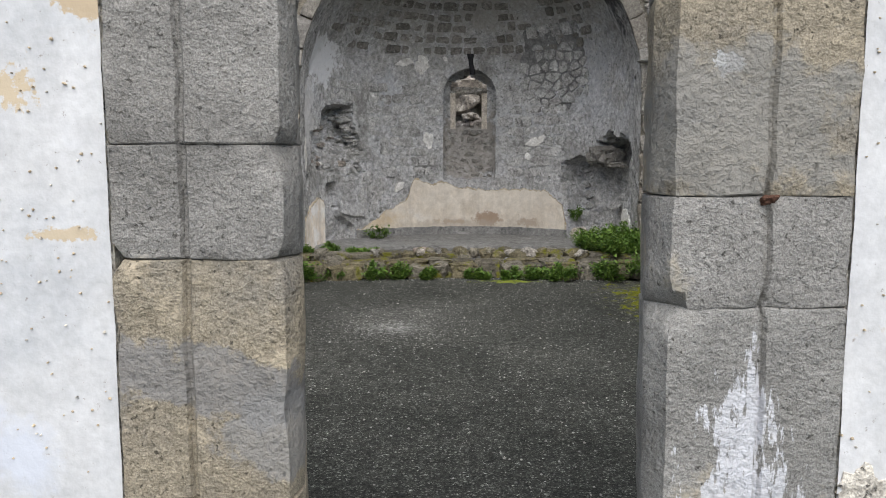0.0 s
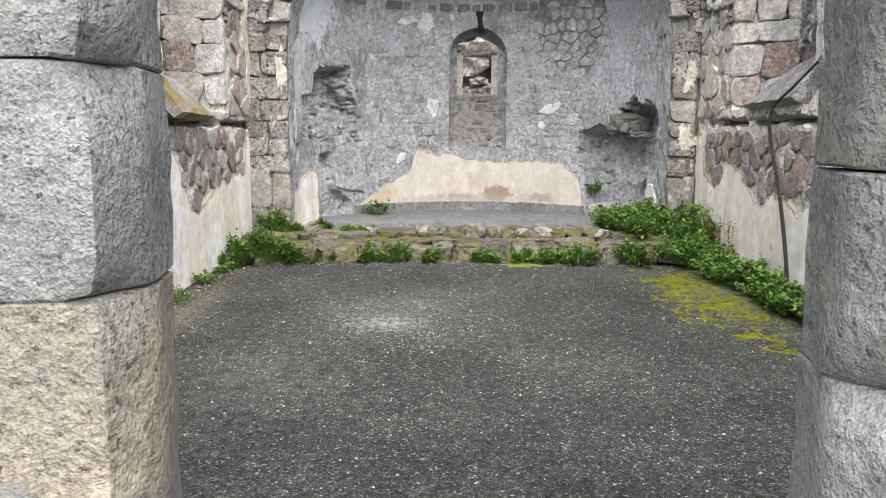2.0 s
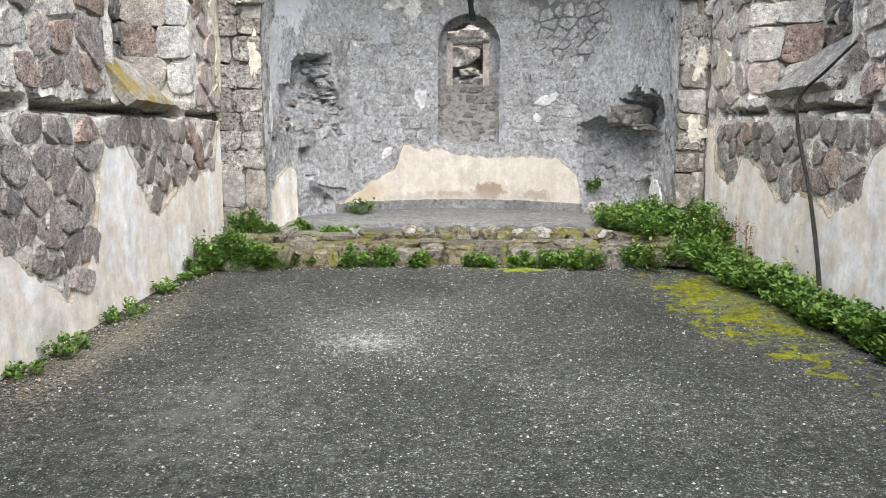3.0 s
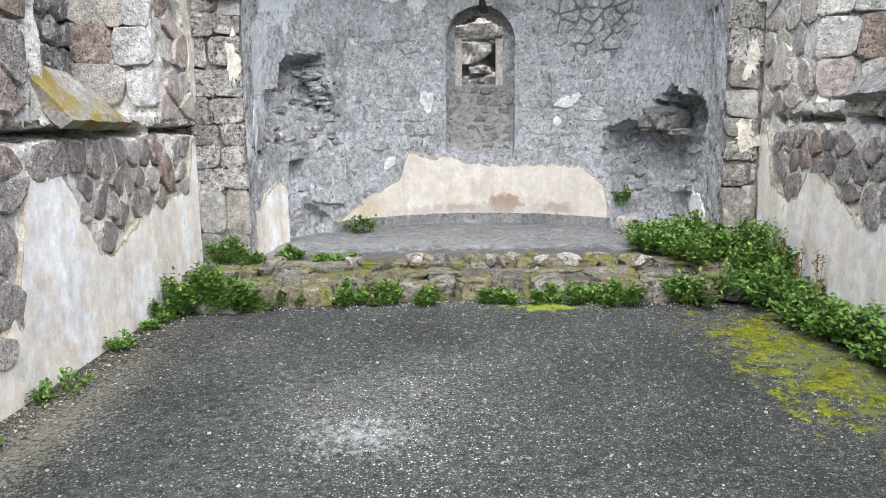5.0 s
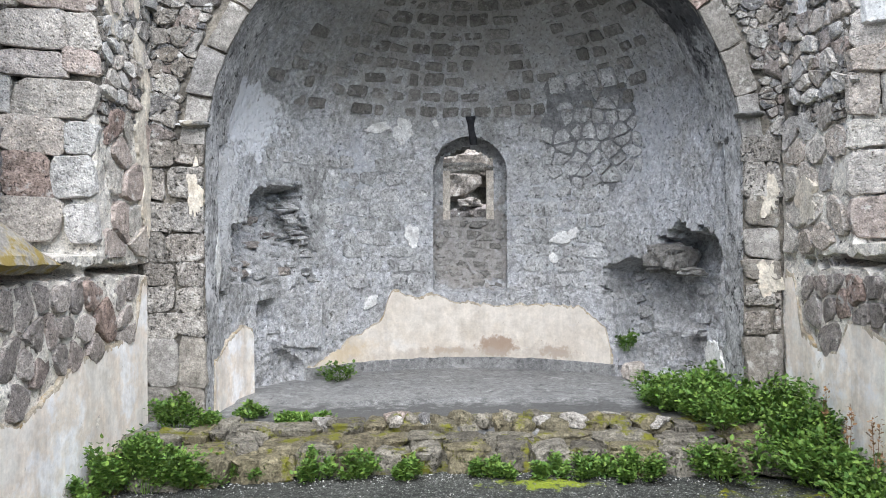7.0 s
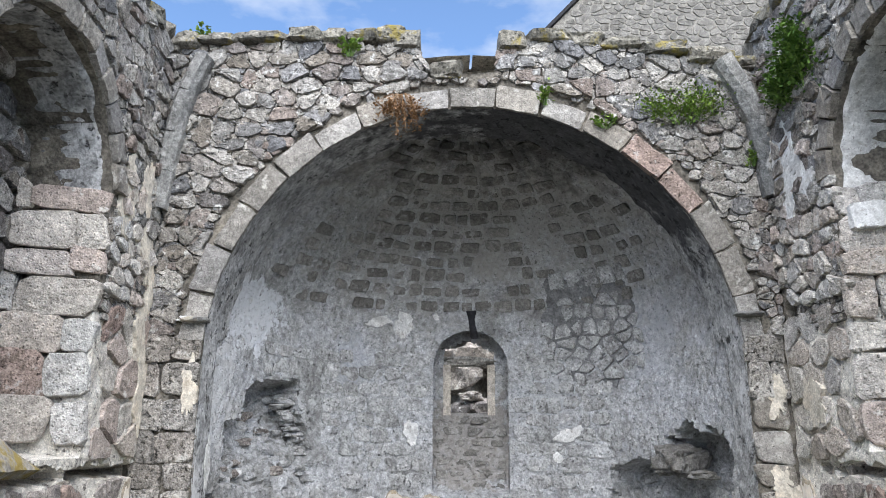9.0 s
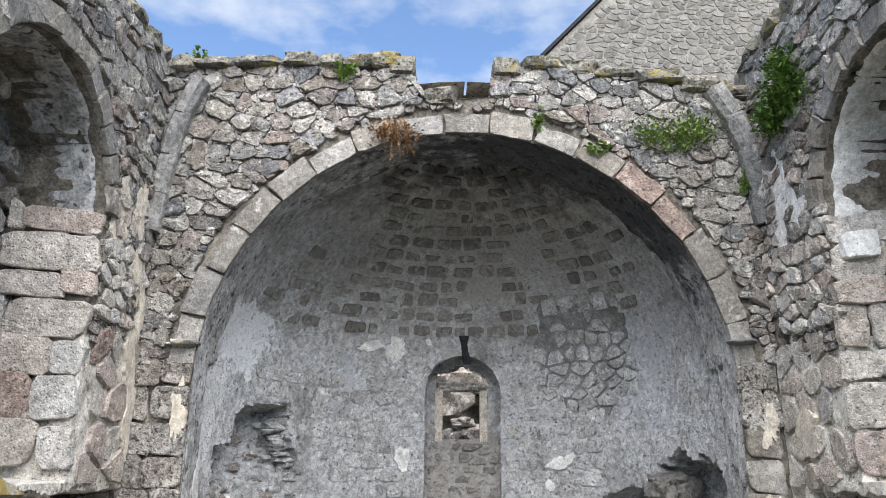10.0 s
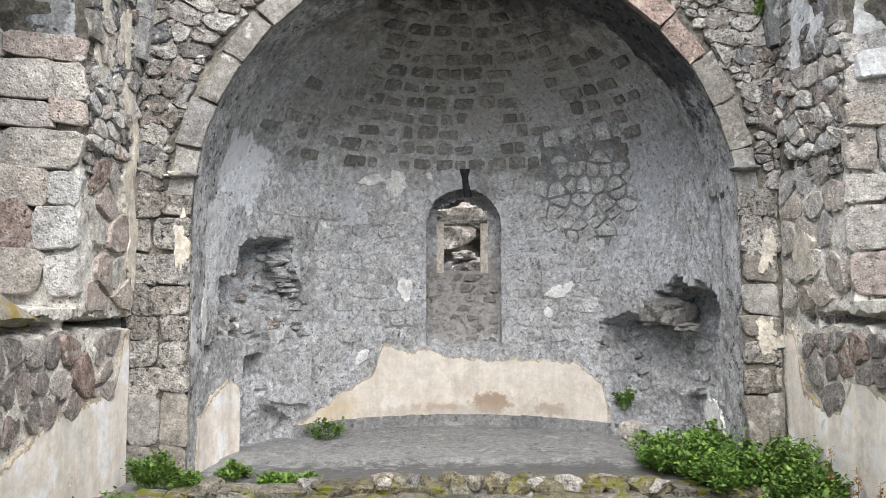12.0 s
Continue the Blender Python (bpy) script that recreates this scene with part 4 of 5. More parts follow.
def rib(pts, width, depth, seed):
    """Springing of a vanished vault rib, a curved moulded bar of several stones."""
    th = []
    for (x0, z0), (x1, z1) in zip(pts, pts[1:]):
        verts, faces = [], []
        dx, dz = x1 - x0, z1 - z0
        ln = math.hypot(dx, dz)
        nx, nz = -dz / ln, dx / ln
        prof = [(-0.5, 0.0), (-0.5, 0.6), (-0.25, 1.0), (0.25, 1.0), (0.5, 0.6), (0.5, 0.0)]
        for s in (0.01, 0.25, 0.5, 0.75, 0.99):
            bulge = 0.012 * math.sin(math.pi * s)
            for a, b in prof:
                o = 0.008 * fbm(s * 4 + seed, a * 3, b * 3 + x0)
                verts.append((x0 + dx * s + nx * (a * width + bulge) + o, CHANCEL - 0.03 - b * depth + o, z0 + dz * s + nz * (a * width + bulge)))
        m = len(prof)
        for r in range(4):
            faces += [(r * m + k, r * m + k + 1, (r + 1) * m + k + 1, (r + 1) * m + k) for k in range(m - 1)]
        faces += [tuple(range(m - 1, -1, -1)), tuple(4 * m + k for k in range(m))]
        add("rib_stone", verts, faces, M_RIB, wall_chancel)


rib([(-2.66, 4.12), (-2.62, 4.5), (-2.57, 4.9), (-2.47, 5.35), (-2.32, 5.75)], 0.18, 0.16, 1)
rib([(3.38, 4.28), (3.35, 4.65), (3.28, 5.1), (3.15, 5.45), (2.98, 5.76)], 0.22, 0.16, 2)

# impost stubs at the springing
for x, z in ((AC - ARC - 0.10, 3.05), (AC + ARC + 0.02, 3.12)):
    add("impost", *boulder((x + 0.03, CHANCEL - 0.02, z), (0.28, 0.22, 0.06), x, 0, 2, 0.2), M_ASHLAR, wall_chancel)

# ---- soffit of the arch and apse ----
sof_v, sof_f = [], []
prof = [(AC - ARC, z) for z in spread(0.1, AZC, 0.1)][:-1] + [(AC - ARC * math.cos(a), AZC + ARC * math.sin(a)) for a in spread(0, math.pi, 0.03)] + [(AC + ARC, z) for z in spread(AZC, 0.1, 0.1)][1:]
ys = spread(CHANCEL, AY + 0.30, 0.06)
for x, z in prof:
    for y in ys:
        o = 0.012 * fbm(x * 4, y * 4, z * 4)
        inner = 0.0 if z < AZC + 0.25 else 0.12 * fbm(x * 2.5, z * 2.5, 4) + 0.05 * fbm(x * 9, z * 9, 4)
        yy = min(y, AY + 0.02) if z < AZC + 0.25 else y + inner * (y - CHANCEL) / 0.7
        sof_v.append((x + o, yy, z + o))
m = len(ys)
sof_f = [(i * m + j, i * m + j + 1, (i + 1) * m + j + 1, (i + 1) * m + j) for i in range(len(prof) - 1) for j in range(m - 1)]
M_SOFFIT = material("dark_mottled_render", [(0.24, 0.24, 0.24), (0.34, 0.34, 0.34), (0.44, 0.44, 0.445)], "noise", 1.6, 36, 0.35, 0.9, (0.58, 0.58, 0.59), 0.58, 4, mottle=0.4, dark=(9, 0.42, (0.09, 0.09, 0.09)))
# near-black patch over the soffit's crown and right side
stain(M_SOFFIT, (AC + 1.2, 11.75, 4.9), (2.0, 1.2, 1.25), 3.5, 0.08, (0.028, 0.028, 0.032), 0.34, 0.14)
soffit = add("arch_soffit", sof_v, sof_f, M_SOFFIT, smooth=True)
tagged(soffit, "worn grey rendered soffit of the chancel arch", "arch", kind="structure")

def reveal(w, x0, side, cu, cv, mat, label, seed):
    """Old plaster on the curved underside of a window recess, broken at its edges."""
    verts, faces, n, m = [], [], 40, 18
    for i in range(n + 1):
        a = radians(-8 + 128 * i / n)
        inner = 0.60 + 0.10 * fbm(a * 3, seed)
        outer = 0.05 + 0.05 * max(0.0, fbm(a * 4, seed + 3))
        for j in range(m + 1):
            d = outer + (inner - outer) * j / m
            rr = 0.955 + 0.02 * fbm(a * 4, d * 5, seed) + (0.03 if i in (0, n) or j in (0, m) else 0)
            verts.append((x0 + side * d, cu + rr * math.cos(a), cv + rr * math.sin(a)))
    for i in range(n):
        faces += [(i * (m + 1) + j, i * (m + 1) + j + 1, (i + 1) * (m + 1) + j + 1, (i + 1) * (m + 1) + j) for j in range(m)]
    add("reveal_plaster", verts, faces, mat, w, label, smooth=True)


reveal(wall_right, RIGHT, 1, 9.32, 4.1, M_FLAKE, "cracked white plaster under the recess arch", 4.0)
reveal(wall_left, LEFT, -1, 9.42, 3.98, M_SOFFIT, "mottled grey plaster under the recess arch", 6.0)

hole_l = sd_poly([(-3.04, 2.60), (-2.30, 2.62), (-2.27, 2.3), (-2.15, 2.0), (-2.02, 1.67), (-1.98, 1.36), (-2.5, 1.34), (-3.0, 1.42), (-3.62, 1.5), (-3.60, 2.12), (-3.28, 2.2), (-3.2, 2.42)])
hole_r = sd_poly([(1.89, 1.56), (2.13, 1.72), (2.55, 1.74), (2.62, 1.62), (2.70, 1.98), (2.85, 2.0), (3.0, 2.16), (3.14, 2.16), (3.3, 2.05), (3.5, 2.08), (3.85, 1.95), (3.85, 1.5), (3.7, 1.1), (3.5, 0.7), (3.4, 0.25), (2.1, 0.25), (2.04, 1.1), (1.92, 1.3)])
hole_s = sd_poly([(-4.05, 1.45), (-3.75, 1.44), (-3.72, 1.3), (-3.85, 1.15), (-4.05, 1.1)])
hole_b = sd_poly([(-3.1, 1.30), (-2.72, 1.28), (-2.66, 0.72), (-2.28, 0.5), (-2.26, 0.15), (-3.1, 0.15)])
WU, WR, WZ = 0.09, 0.50, 2.86
win_a = sd_arch(WU, WZ, WR, 1.28)
win_hole = (lambda u, v: max(abs(u - 0.075) - 0.30, 2.30 - v, v - (3.20 - 0.5 * abs(u - 0.05))))


def jag(f, amount, seed):
    return lambda u, v: f(u, v) + amount * (0.7 * fbm(u * 6, v * 6, seed) + 0.45 * fbm(u * 17, v * 17, seed))


def cave(a, b, seed):
    return lambda u, v, s: min(a, 0.06 + s * 4.5) + b * fbm(u * 4, v * 4, seed) + 0.5 * b * fbm(u * 13, v * 13, seed)


def left_cave(u, v, s):
    """Deep under the upper edge, filled with rough mortar that runs out towards the foot."""
    reach = max(0.05, min(0.50, 0.10 + 0.46 * (v - 1.42)) - 0.30 * max(0.0, u + 2.75))
    lumps = 0.10 * max(0.0, fbm(u * 4.5, v * 6, 3)) + 0.05 * fbm(u * 11, v * 15, 9)
    return max(0.02, min(reach, 0.07 + s * 6) - lumps)


def window_depth(u, v, s):
    return (0.12 + 0.30 * max(0.0, min(1.0, (v - 1.28) / 0.9)))


arc = math.pi / 2 * AR + 0.30
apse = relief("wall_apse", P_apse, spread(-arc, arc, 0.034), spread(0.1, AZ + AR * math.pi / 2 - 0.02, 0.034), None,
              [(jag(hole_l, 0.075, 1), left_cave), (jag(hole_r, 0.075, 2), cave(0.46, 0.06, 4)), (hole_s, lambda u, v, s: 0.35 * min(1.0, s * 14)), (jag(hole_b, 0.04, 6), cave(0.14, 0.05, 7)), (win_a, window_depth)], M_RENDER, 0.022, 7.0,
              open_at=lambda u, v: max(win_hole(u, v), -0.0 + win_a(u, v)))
# upper half dome browner and darker, near-black at its top next to the arch
stain(M_RENDER, (AC + 0.5, 13.3, 4.9), (2.6, 2.2, 1.25), 5, 0.24, (0.335, 0.322, 0.295), 0.20, 0.2, strength=0.75)
for darkened in (M_RENDER, M_DOME_STONE):
    stain(darkened, (AC + 0.5, 12.3, 5.15), (1.9, 0.75, 0.55), 4, 0.16, (0.035, 0.034, 0.034), 0.26, 0.25, strength=0.8)
tagged(apse, "grey rendered apse wall and half dome with broken cavities", "wall", kind="structure")
outer_v, outer_f = [], []
ua, va = spread(-arc, arc, 0.2), spread(0.0, AZ + AR * math.pi / 2 - 0.01, 0.2)
for u in ua:
    for v in va:
        outer_v.append(P_apse(u, v, -0.55))
gaps = lambda u, v: -0.35 < u < 0.55 and 1.9 < v < 3.3
outer_f = [(i * len(va) + j, (i + 1) * len(va) + j, (i + 1) * len(va) + j + 1, i * len(va) + j + 1) for i in range(len(ua) - 1) for j in range(len(va) - 1) if not gaps((ua[i] + ua[i + 1]) / 2, (va[j] + va[j + 1]) / 2)]
add("outer_face", outer_v, outer_f, M_MORTAR, apse, smooth=True)

# stones of the half dome, in rings
polys = []
rnd = random.Random(71)
for k in range(13):
    v0 = AZ + 0.92 + k * 0.2
    e = (v0 + 0.1 - AZ) / AR
    shrink = math.cos(e)
    if shrink < 0.22:
        break
    u = -3.1
    while u < 3.1:
        w = rnd.uniform(0.12, 0.30) / max(0.3, shrink)
        if rnd.random() < 0.93 - 0.5 * max(0.0, abs(u) - 1.6) and fbm(u * 0.8, v0 * 0.8, 2) > -0.35:
            h = rnd.uniform(0.11, 0.165)
            j = [rnd.uniform(-0.018, 0.018) for _ in range(4)]
            polys.append([(u, v0 + j[0]), (u + w, v0 + j[1]), (u + w + j[2], v0 + h + j[2]), (u + j[3], v0 + h + j[3])])
        u += w + rnd.uniform(0.015, 0.06) / max(0.3, shrink)
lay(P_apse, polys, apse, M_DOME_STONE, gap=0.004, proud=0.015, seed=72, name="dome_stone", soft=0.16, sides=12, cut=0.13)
# squared stones low on the wall, thinly washed over
M_WASHED = material("washed_stone", [(0.29, 0.29, 0.285), (0.37, 0.37, 0.365), (0.32, 0.315, 0.31), (0.42, 0.42, 0.42)], "object", 5, 42, 0.35, 0.8, (0.48, 0.48, 0.48), 0.575, 8, mottle=0.35, dark=(24, 0.41, (0.11, 0.108, 0.105)))
polys = courses(-2.9, 2.0, [0.19, 0.2, 0.17, 0.2, 0.18, 0.2, 0.19, 0.2, 0.17], 1.35, (0.18, 0.42), 73, 0.03)
clear = lambda u, v: hole_l(u, v) > 0.12 and hole_r(u, v) > 0.12 and win_a(u, v) > 0.16
lay(P_apse, polys, apse, M_WASHED, gap=0.010, proud=0.010, seed=74, name="wall_stone", keep=lambda u, v: clear(u, v) and fbm(u * 0.9, v * 0.9, 6) > -0.2, soft=0.3, sides=12, cut=0.2)
M_DARK_JOINT = material("dark_joint_mortar", [(0.15, 0.15, 0.152), (0.21, 0.21, 0.213)], "noise", 4, 40, 0.3, 0.6)
patch("joint_bed", P_apse, 1.78, 3.30, 1.15, 1.35, M_DARK_JOINT, apse, 0.010, 44, turn=-20, spiky=0.6)
lay(P_apse, cells(1.05, 2.5, 2.6, 3.75, 0.21, 0.17, 0.36, 75, 0.16), apse, M_WASHED, gap=0.014, proud=0.034, seed=75, name="wall_stone", keep=lambda u, v: clear(u, v) and math.hypot((u - 1.8) / 0.72, (v - 3.2) / 0.62) < 1 + 0.3 * fbm(u * 3, v * 3, 5), soft=0.12, cut=0.18)
lay(P_apse, courses(1.25, 2.45, [0.24], 3.84, (0.2, 0.3), 76, 0.015), apse, M_WASHED, gap=0.012, proud=0.030, seed=76, name="wall_stone", soft=0.12, cut=0.1)
for f, lo, hi, v0, v1, sd in ((hole_r, 1.9, 3.85, 0.3, 2.1, 77),):
    deep = (lambda u, v, d: P_apse(u, v, d - 0.46))
    lay(deep, cells(lo, hi, v0, v1, 0.26, 0.17, 0.4, sd), apse, M_WASHED, gap=0.03, proud=0.02, seed=sd, name="core_stone", keep=lambda u, v: f(u, v) < -0.1 and fbm(u * 5, v * 5, sd) > 0.0, sides=7)
# stones set in the mortar of the cavity, and the broken courses along its slanting edge
rnd = random.Random(33)
for k in range(26):
    u, v = rnd.uniform(-3.4, -2.3), rnd.uniform(1.5, 2.45)
    if hole_l(u, v) < -0.12:
        reach = max(0.05, min(0.50, 0.10 + 0.46 * (v - 1.42)) - 0.30 * max(0.0, u + 2.75))
        add("core_stone", *boulder(P_apse(u, v, -reach + 0.02), (rnd.uniform(0.10, 0.22), rnd.uniform(0.08, 0.12), rnd.uniform(0.06, 0.14)), k * 2.3, rnd.uniform(0.3, 0.9), 2, 0.5), (M_WASHED, M_WASHED, M_LOWER)[k % 3], apse)
for k in range(15):
    t = (k + 0.5) / 15
    u, v = -2.36 + 0.30 * t + rnd.uniform(-0.10, 0.02), 2.42 - 0.95 * t
    add("core_stone", *boulder(P_apse(u, v, -0.07 - 0.12 * rnd.random()), (rnd.uniform(0.14, 0.24), rnd.uniform(0.12, 0.18), rnd.uniform(0.05, 0.09)), k * 3.1, rnd.uniform(0.4, 0.9), 3, 0.6, 0.6), M_WASHED, apse)
# the broken chunk that hangs in the right cavity
add("core_stone", *boulder(P_apse(2.76, 1.70, -0.10), (0.44, 0.36, 0.27), 5.5, 0.6, 4, 0.9, 0.6), M_DOME_STONE, apse)
add("core_stone", *boulder(P_apse(3.02, 1.58, -0.20), (0.34, 0.26, 0.09), 8.5, 0.6, 3, 0.6, 0.6), M_DOME_STONE, apse)
add("core_stone", *boulder(P_apse(2.95, 0.86, -0.38), (0.30, 0.22, 0.10), 2.5, 0.6, 3, 0.6, 0.6), M_WASHED, apse)
add("fallen_block", *boulder(P_apse(2.38, 0.36, 0.06), (0.24, 0.2, 0.24), 7.5, 0.3, 2, 0.3, 0.5), M_SMEARED, apse)
lay(P_apse, [[(-2.66, 0.68), (-2.02, 0.60), (-1.98, 1.28), (-2.66, 1.30)]], apse, M_RENDER, gap=0.01, proud=0.06, seed=79, name="corner_block", cut=0.06, sides=16)
dado = piecewise([(-2.25, 0.40), (-2.1, 0.42), (-1.54, 0.74), (-1.12, 0.93), (-1.02, 1.28), (-0.95, 1.33), (-0.7, 1.22), (-0.4, 1.28), (-0.2, 1.16), (0.59, 1.10), (1.2, 1.14), (1.62, 1.08), (1.95, 0.86), (2.03, 0.5)])
sheet("plaster_dado", P_apse, -2.22, 2.05, lambda u: 0.40, dado, M_DADO, apse, 0.022, seed=5.0, label="cream plaster band low on the apse wall", ragged=0.05)
sheet("plaster_skirting", P_apse, -2.25, 2.08, lambda u: 0.2, lambda u: 0.405, M_CONCRETE, apse, 0.045, seed=6.0, label="grey cement skirting", ragged=0.01, rows=6)
sheet("plaster", P_apse, -arc + 0.12, -3.14, lambda u: 0.2, piecewise([(-4.4, 0.75), (-4.0, 0.8), (-3.6, 0.98), (-3.4, 1.04), (-3.2, 1.0), (-3.14, 0.8)]), M_PLASTER, apse, 0.03, seed=8.0)
for k, (u, v, w, h, tn, mt) in enumerate((
        (-1.19, 3.43, 0.34, 0.12, 10, M_FLAKE), (-0.82, 3.42, 0.27, 0.30, 0, M_FLAKE), (-0.38, 3.53, 0.09, 0.09, 0, M_FLAKE), (-0.70, 2.03, 0.20, 0.33, 10, M_FLAKE),
        (1.40, 2.01, 0.40, 0.15, 25, M_FLAKE), (1.21, 1.73, 0.12, 0.14, 0, M_FLAKE), (-1.30, 1.16, 0.24, 0.12, 35, M_FLAKE),
        (-4.05, 1.75, 0.18, 0.5, 0, M_FLAKE), (3.75, 0.62, 0.4, 0.5, 0, M_FLAKE))):
    patch("plaster_flake", P_apse, u, v, w, h, mt, apse, 0.024, k + 3, tn)
for k, (P, w, u, v, ww, h, tn, mt) in enumerate((
        (P_left, wall_left, 10.72, 4.0, 0.26, 0.62, 12, M_OLD), (P_left, wall_left, 11.12, 4.2, 0.22, 0.5, -14, M_OLD), (P_left, wall_left, 11.28, 3.62, 0.2, 0.5, 6, M_OLD), (P_left, wall_left, 11.28, 2.85, 0.19, 0.62, 8, M_OLD),
        (P_left, wall_left, 11.40, 2.35, 0.13, 0.62, -4, M_OLD), (P_left, wall_left, 11.38, 3.4, 0.10, 0.5, 4, M_OLD),
        (P_right, wall_right, 11.01, 2.27, 0.28, 0.38, 25, M_OLD), (P_right, wall_right, 11.02, 4.42, 0.40, 0.85, -10, M_FLAKE), (P_right, wall_right, 10.7, 4.15, 0.14, 0.3, 10, M_FLAKE),
        (P_arch, wall_chancel, 3.22, 2.32, 0.14, 0.34, 0, M_OLD), (P_arch, wall_chancel, 3.2, 1.56, 0.16, 0.30, 10, M_OLD), (P_arch, wall_chancel, -2.24, 2.45, 0.11, 0.5, 5, M_OLD), (P_arch, wall_chancel, -2.3, 3.05, 0.2, 0.06, -12, M_FLAKE))):
    patch("plaster_flake", P, u, v, ww * 1.3, h, mt, w, 0.034, k + 30, tn, spiky=0.8)

# ---- apse window: infill, wooden jambs, flue ----
P_sill = lambda u, v, d: P_apse(u, v, d - window_depth(u, v, 1))
lay(P_sill, cells(-0.36, 0.54, 1.32, 2.26, 0.2, 0.14, 0.4, 81), apse, M_DOME_STONE, gap=0.03, proud=0.014, seed=81, name="infill_stone", keep=lambda u, v: win_a(u, v) < -0.1, sides=8)
window_1 = tagged(new("window_1"), "small round-headed window opening with pale wooden posts", "window", kind="structure")
for u in (-0.185, 0.335):
    x, y, z = P_apse(u, 2.3, -0.44)
    v_, f_ = box(x - 0.05, x + 0.05, y - 0.05, y + 0.05, 2.27, 2.95)
    add("window_post", v_, f_, M_PALE_WOOD, window_1, "pale weathered wooden post")
x, y, z = P_apse(0.075, 3.0, -0.52)
add("window_head", *boulder((x, y, 3.0), (0.75, 0.2, 0.12), 2.2, 0, 3, 0.7), M_RUBBLE, window_1, "broken stone head")
fl_v, fl_f = [], []
for k, (u, v, w) in enumerate(((0.10, 3.62, 0.09), (0.11, 3.5, 0.055), (0.13, 3.38, 0.055), (0.15, 3.25, 0.05))):
    for a in range(8):
        t = 2 * math.pi * a / 8
        fl_v.append(P_apse(u + w * math.cos(t), v, -0.02 + 0.05 * math.sin(t)))
fl_f = [(r * 8 + k, r * 8 + (k + 1) % 8, (r + 1) * 8 + (k + 1) % 8, (r + 1) * 8 + k) for r in range(3) for k in range(8)] + [tuple(range(8)), tuple(range(31, 23, -1))]
lamp_bracket = add("charred_bracket", fl_v, fl_f, M_BLACK, None, smooth=True)
tagged(lamp_bracket, "charred black wooden stub over the apse window", "bracket")

# ---- platform and step ----
pv, pf = [], []
xs, yp = spread(LEFT + 0.02, RIGHT - 0.02, 0.07), spread(11.0, AY + AR + 0.3, 0.07)


def platform_height(x, y):
    return 0.235 + 0.008 * fbm(x * 1.5, y * 1.5, 3) + 0.003 * fbm(x * 9, y * 9, 3) + (0.03 if y > 12.3 + 0.1 * math.sin(x * 2) else 0.0) - 0.5 * max(0.0, 11.15 + 0.06 * fbm(x * 4, 2.0) - y)


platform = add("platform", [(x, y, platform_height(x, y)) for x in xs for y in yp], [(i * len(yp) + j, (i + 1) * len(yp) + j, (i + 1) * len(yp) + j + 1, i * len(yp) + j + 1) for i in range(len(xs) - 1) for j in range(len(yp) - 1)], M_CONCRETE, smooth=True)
tagged(platform, "worn grey cement floor of the raised apse", "platform", kind="structure")
step = tagged(new("step"), "low step of mossy rough stones before the apse", "step", kind="structure")
rnd = random.Random(91)


def step_line(x):
    return 10.56 - 0.055 * (x - 0.4) ** 2


for row, (z, dy, hh, lo, hi) in enumerate(((0.08, 0.0, 0.22, 0.22, 0.5), (0.165, 0.27, 0.14, 0.25, 0.6), (0.235, 0.53, 0.13, 0.16, 0.42))):
    x = LEFT + 0.05
    while x < RIGHT - 0.3:
        ln = rnd.uniform(lo, hi)
        dd = rnd.uniform(0.30, 0.42)
        add("step_stone", *boulder((x + ln / 2, step_line(x) + dy + dd / 2 + rnd.uniform(-0.03, 0.03), z + rnd.uniform(-0.015, 0.025)), (ln * 1.02, dd, hh * rnd.uniform(0.8, 1.2)), x + row * 9, rnd.uniform(-0.2, 0.2), 3, 0.32, 0.45), M_MOSSY, step)
        x += ln
add("step_bed", *box(LEFT, RIGHT, 10.62, 11.1, -0.1, 0.15), M_MOSSY, step)
for k in range(24):
    x = rnd.uniform(-1.9, 2.1)
    add("step_stone", *boulder((x, step_line(x) + 0.6 + rnd.uniform(0, 0.15), 0.30), (rnd.uniform(0.14, 0.3), rnd.uniform(0.12, 0.2), rnd.uniform(0.1, 0.16)), k + 60, rnd.uniform(0, 3), 2, 0.35), M_MOSSY if k % 3 else M_RUBBLE, step)

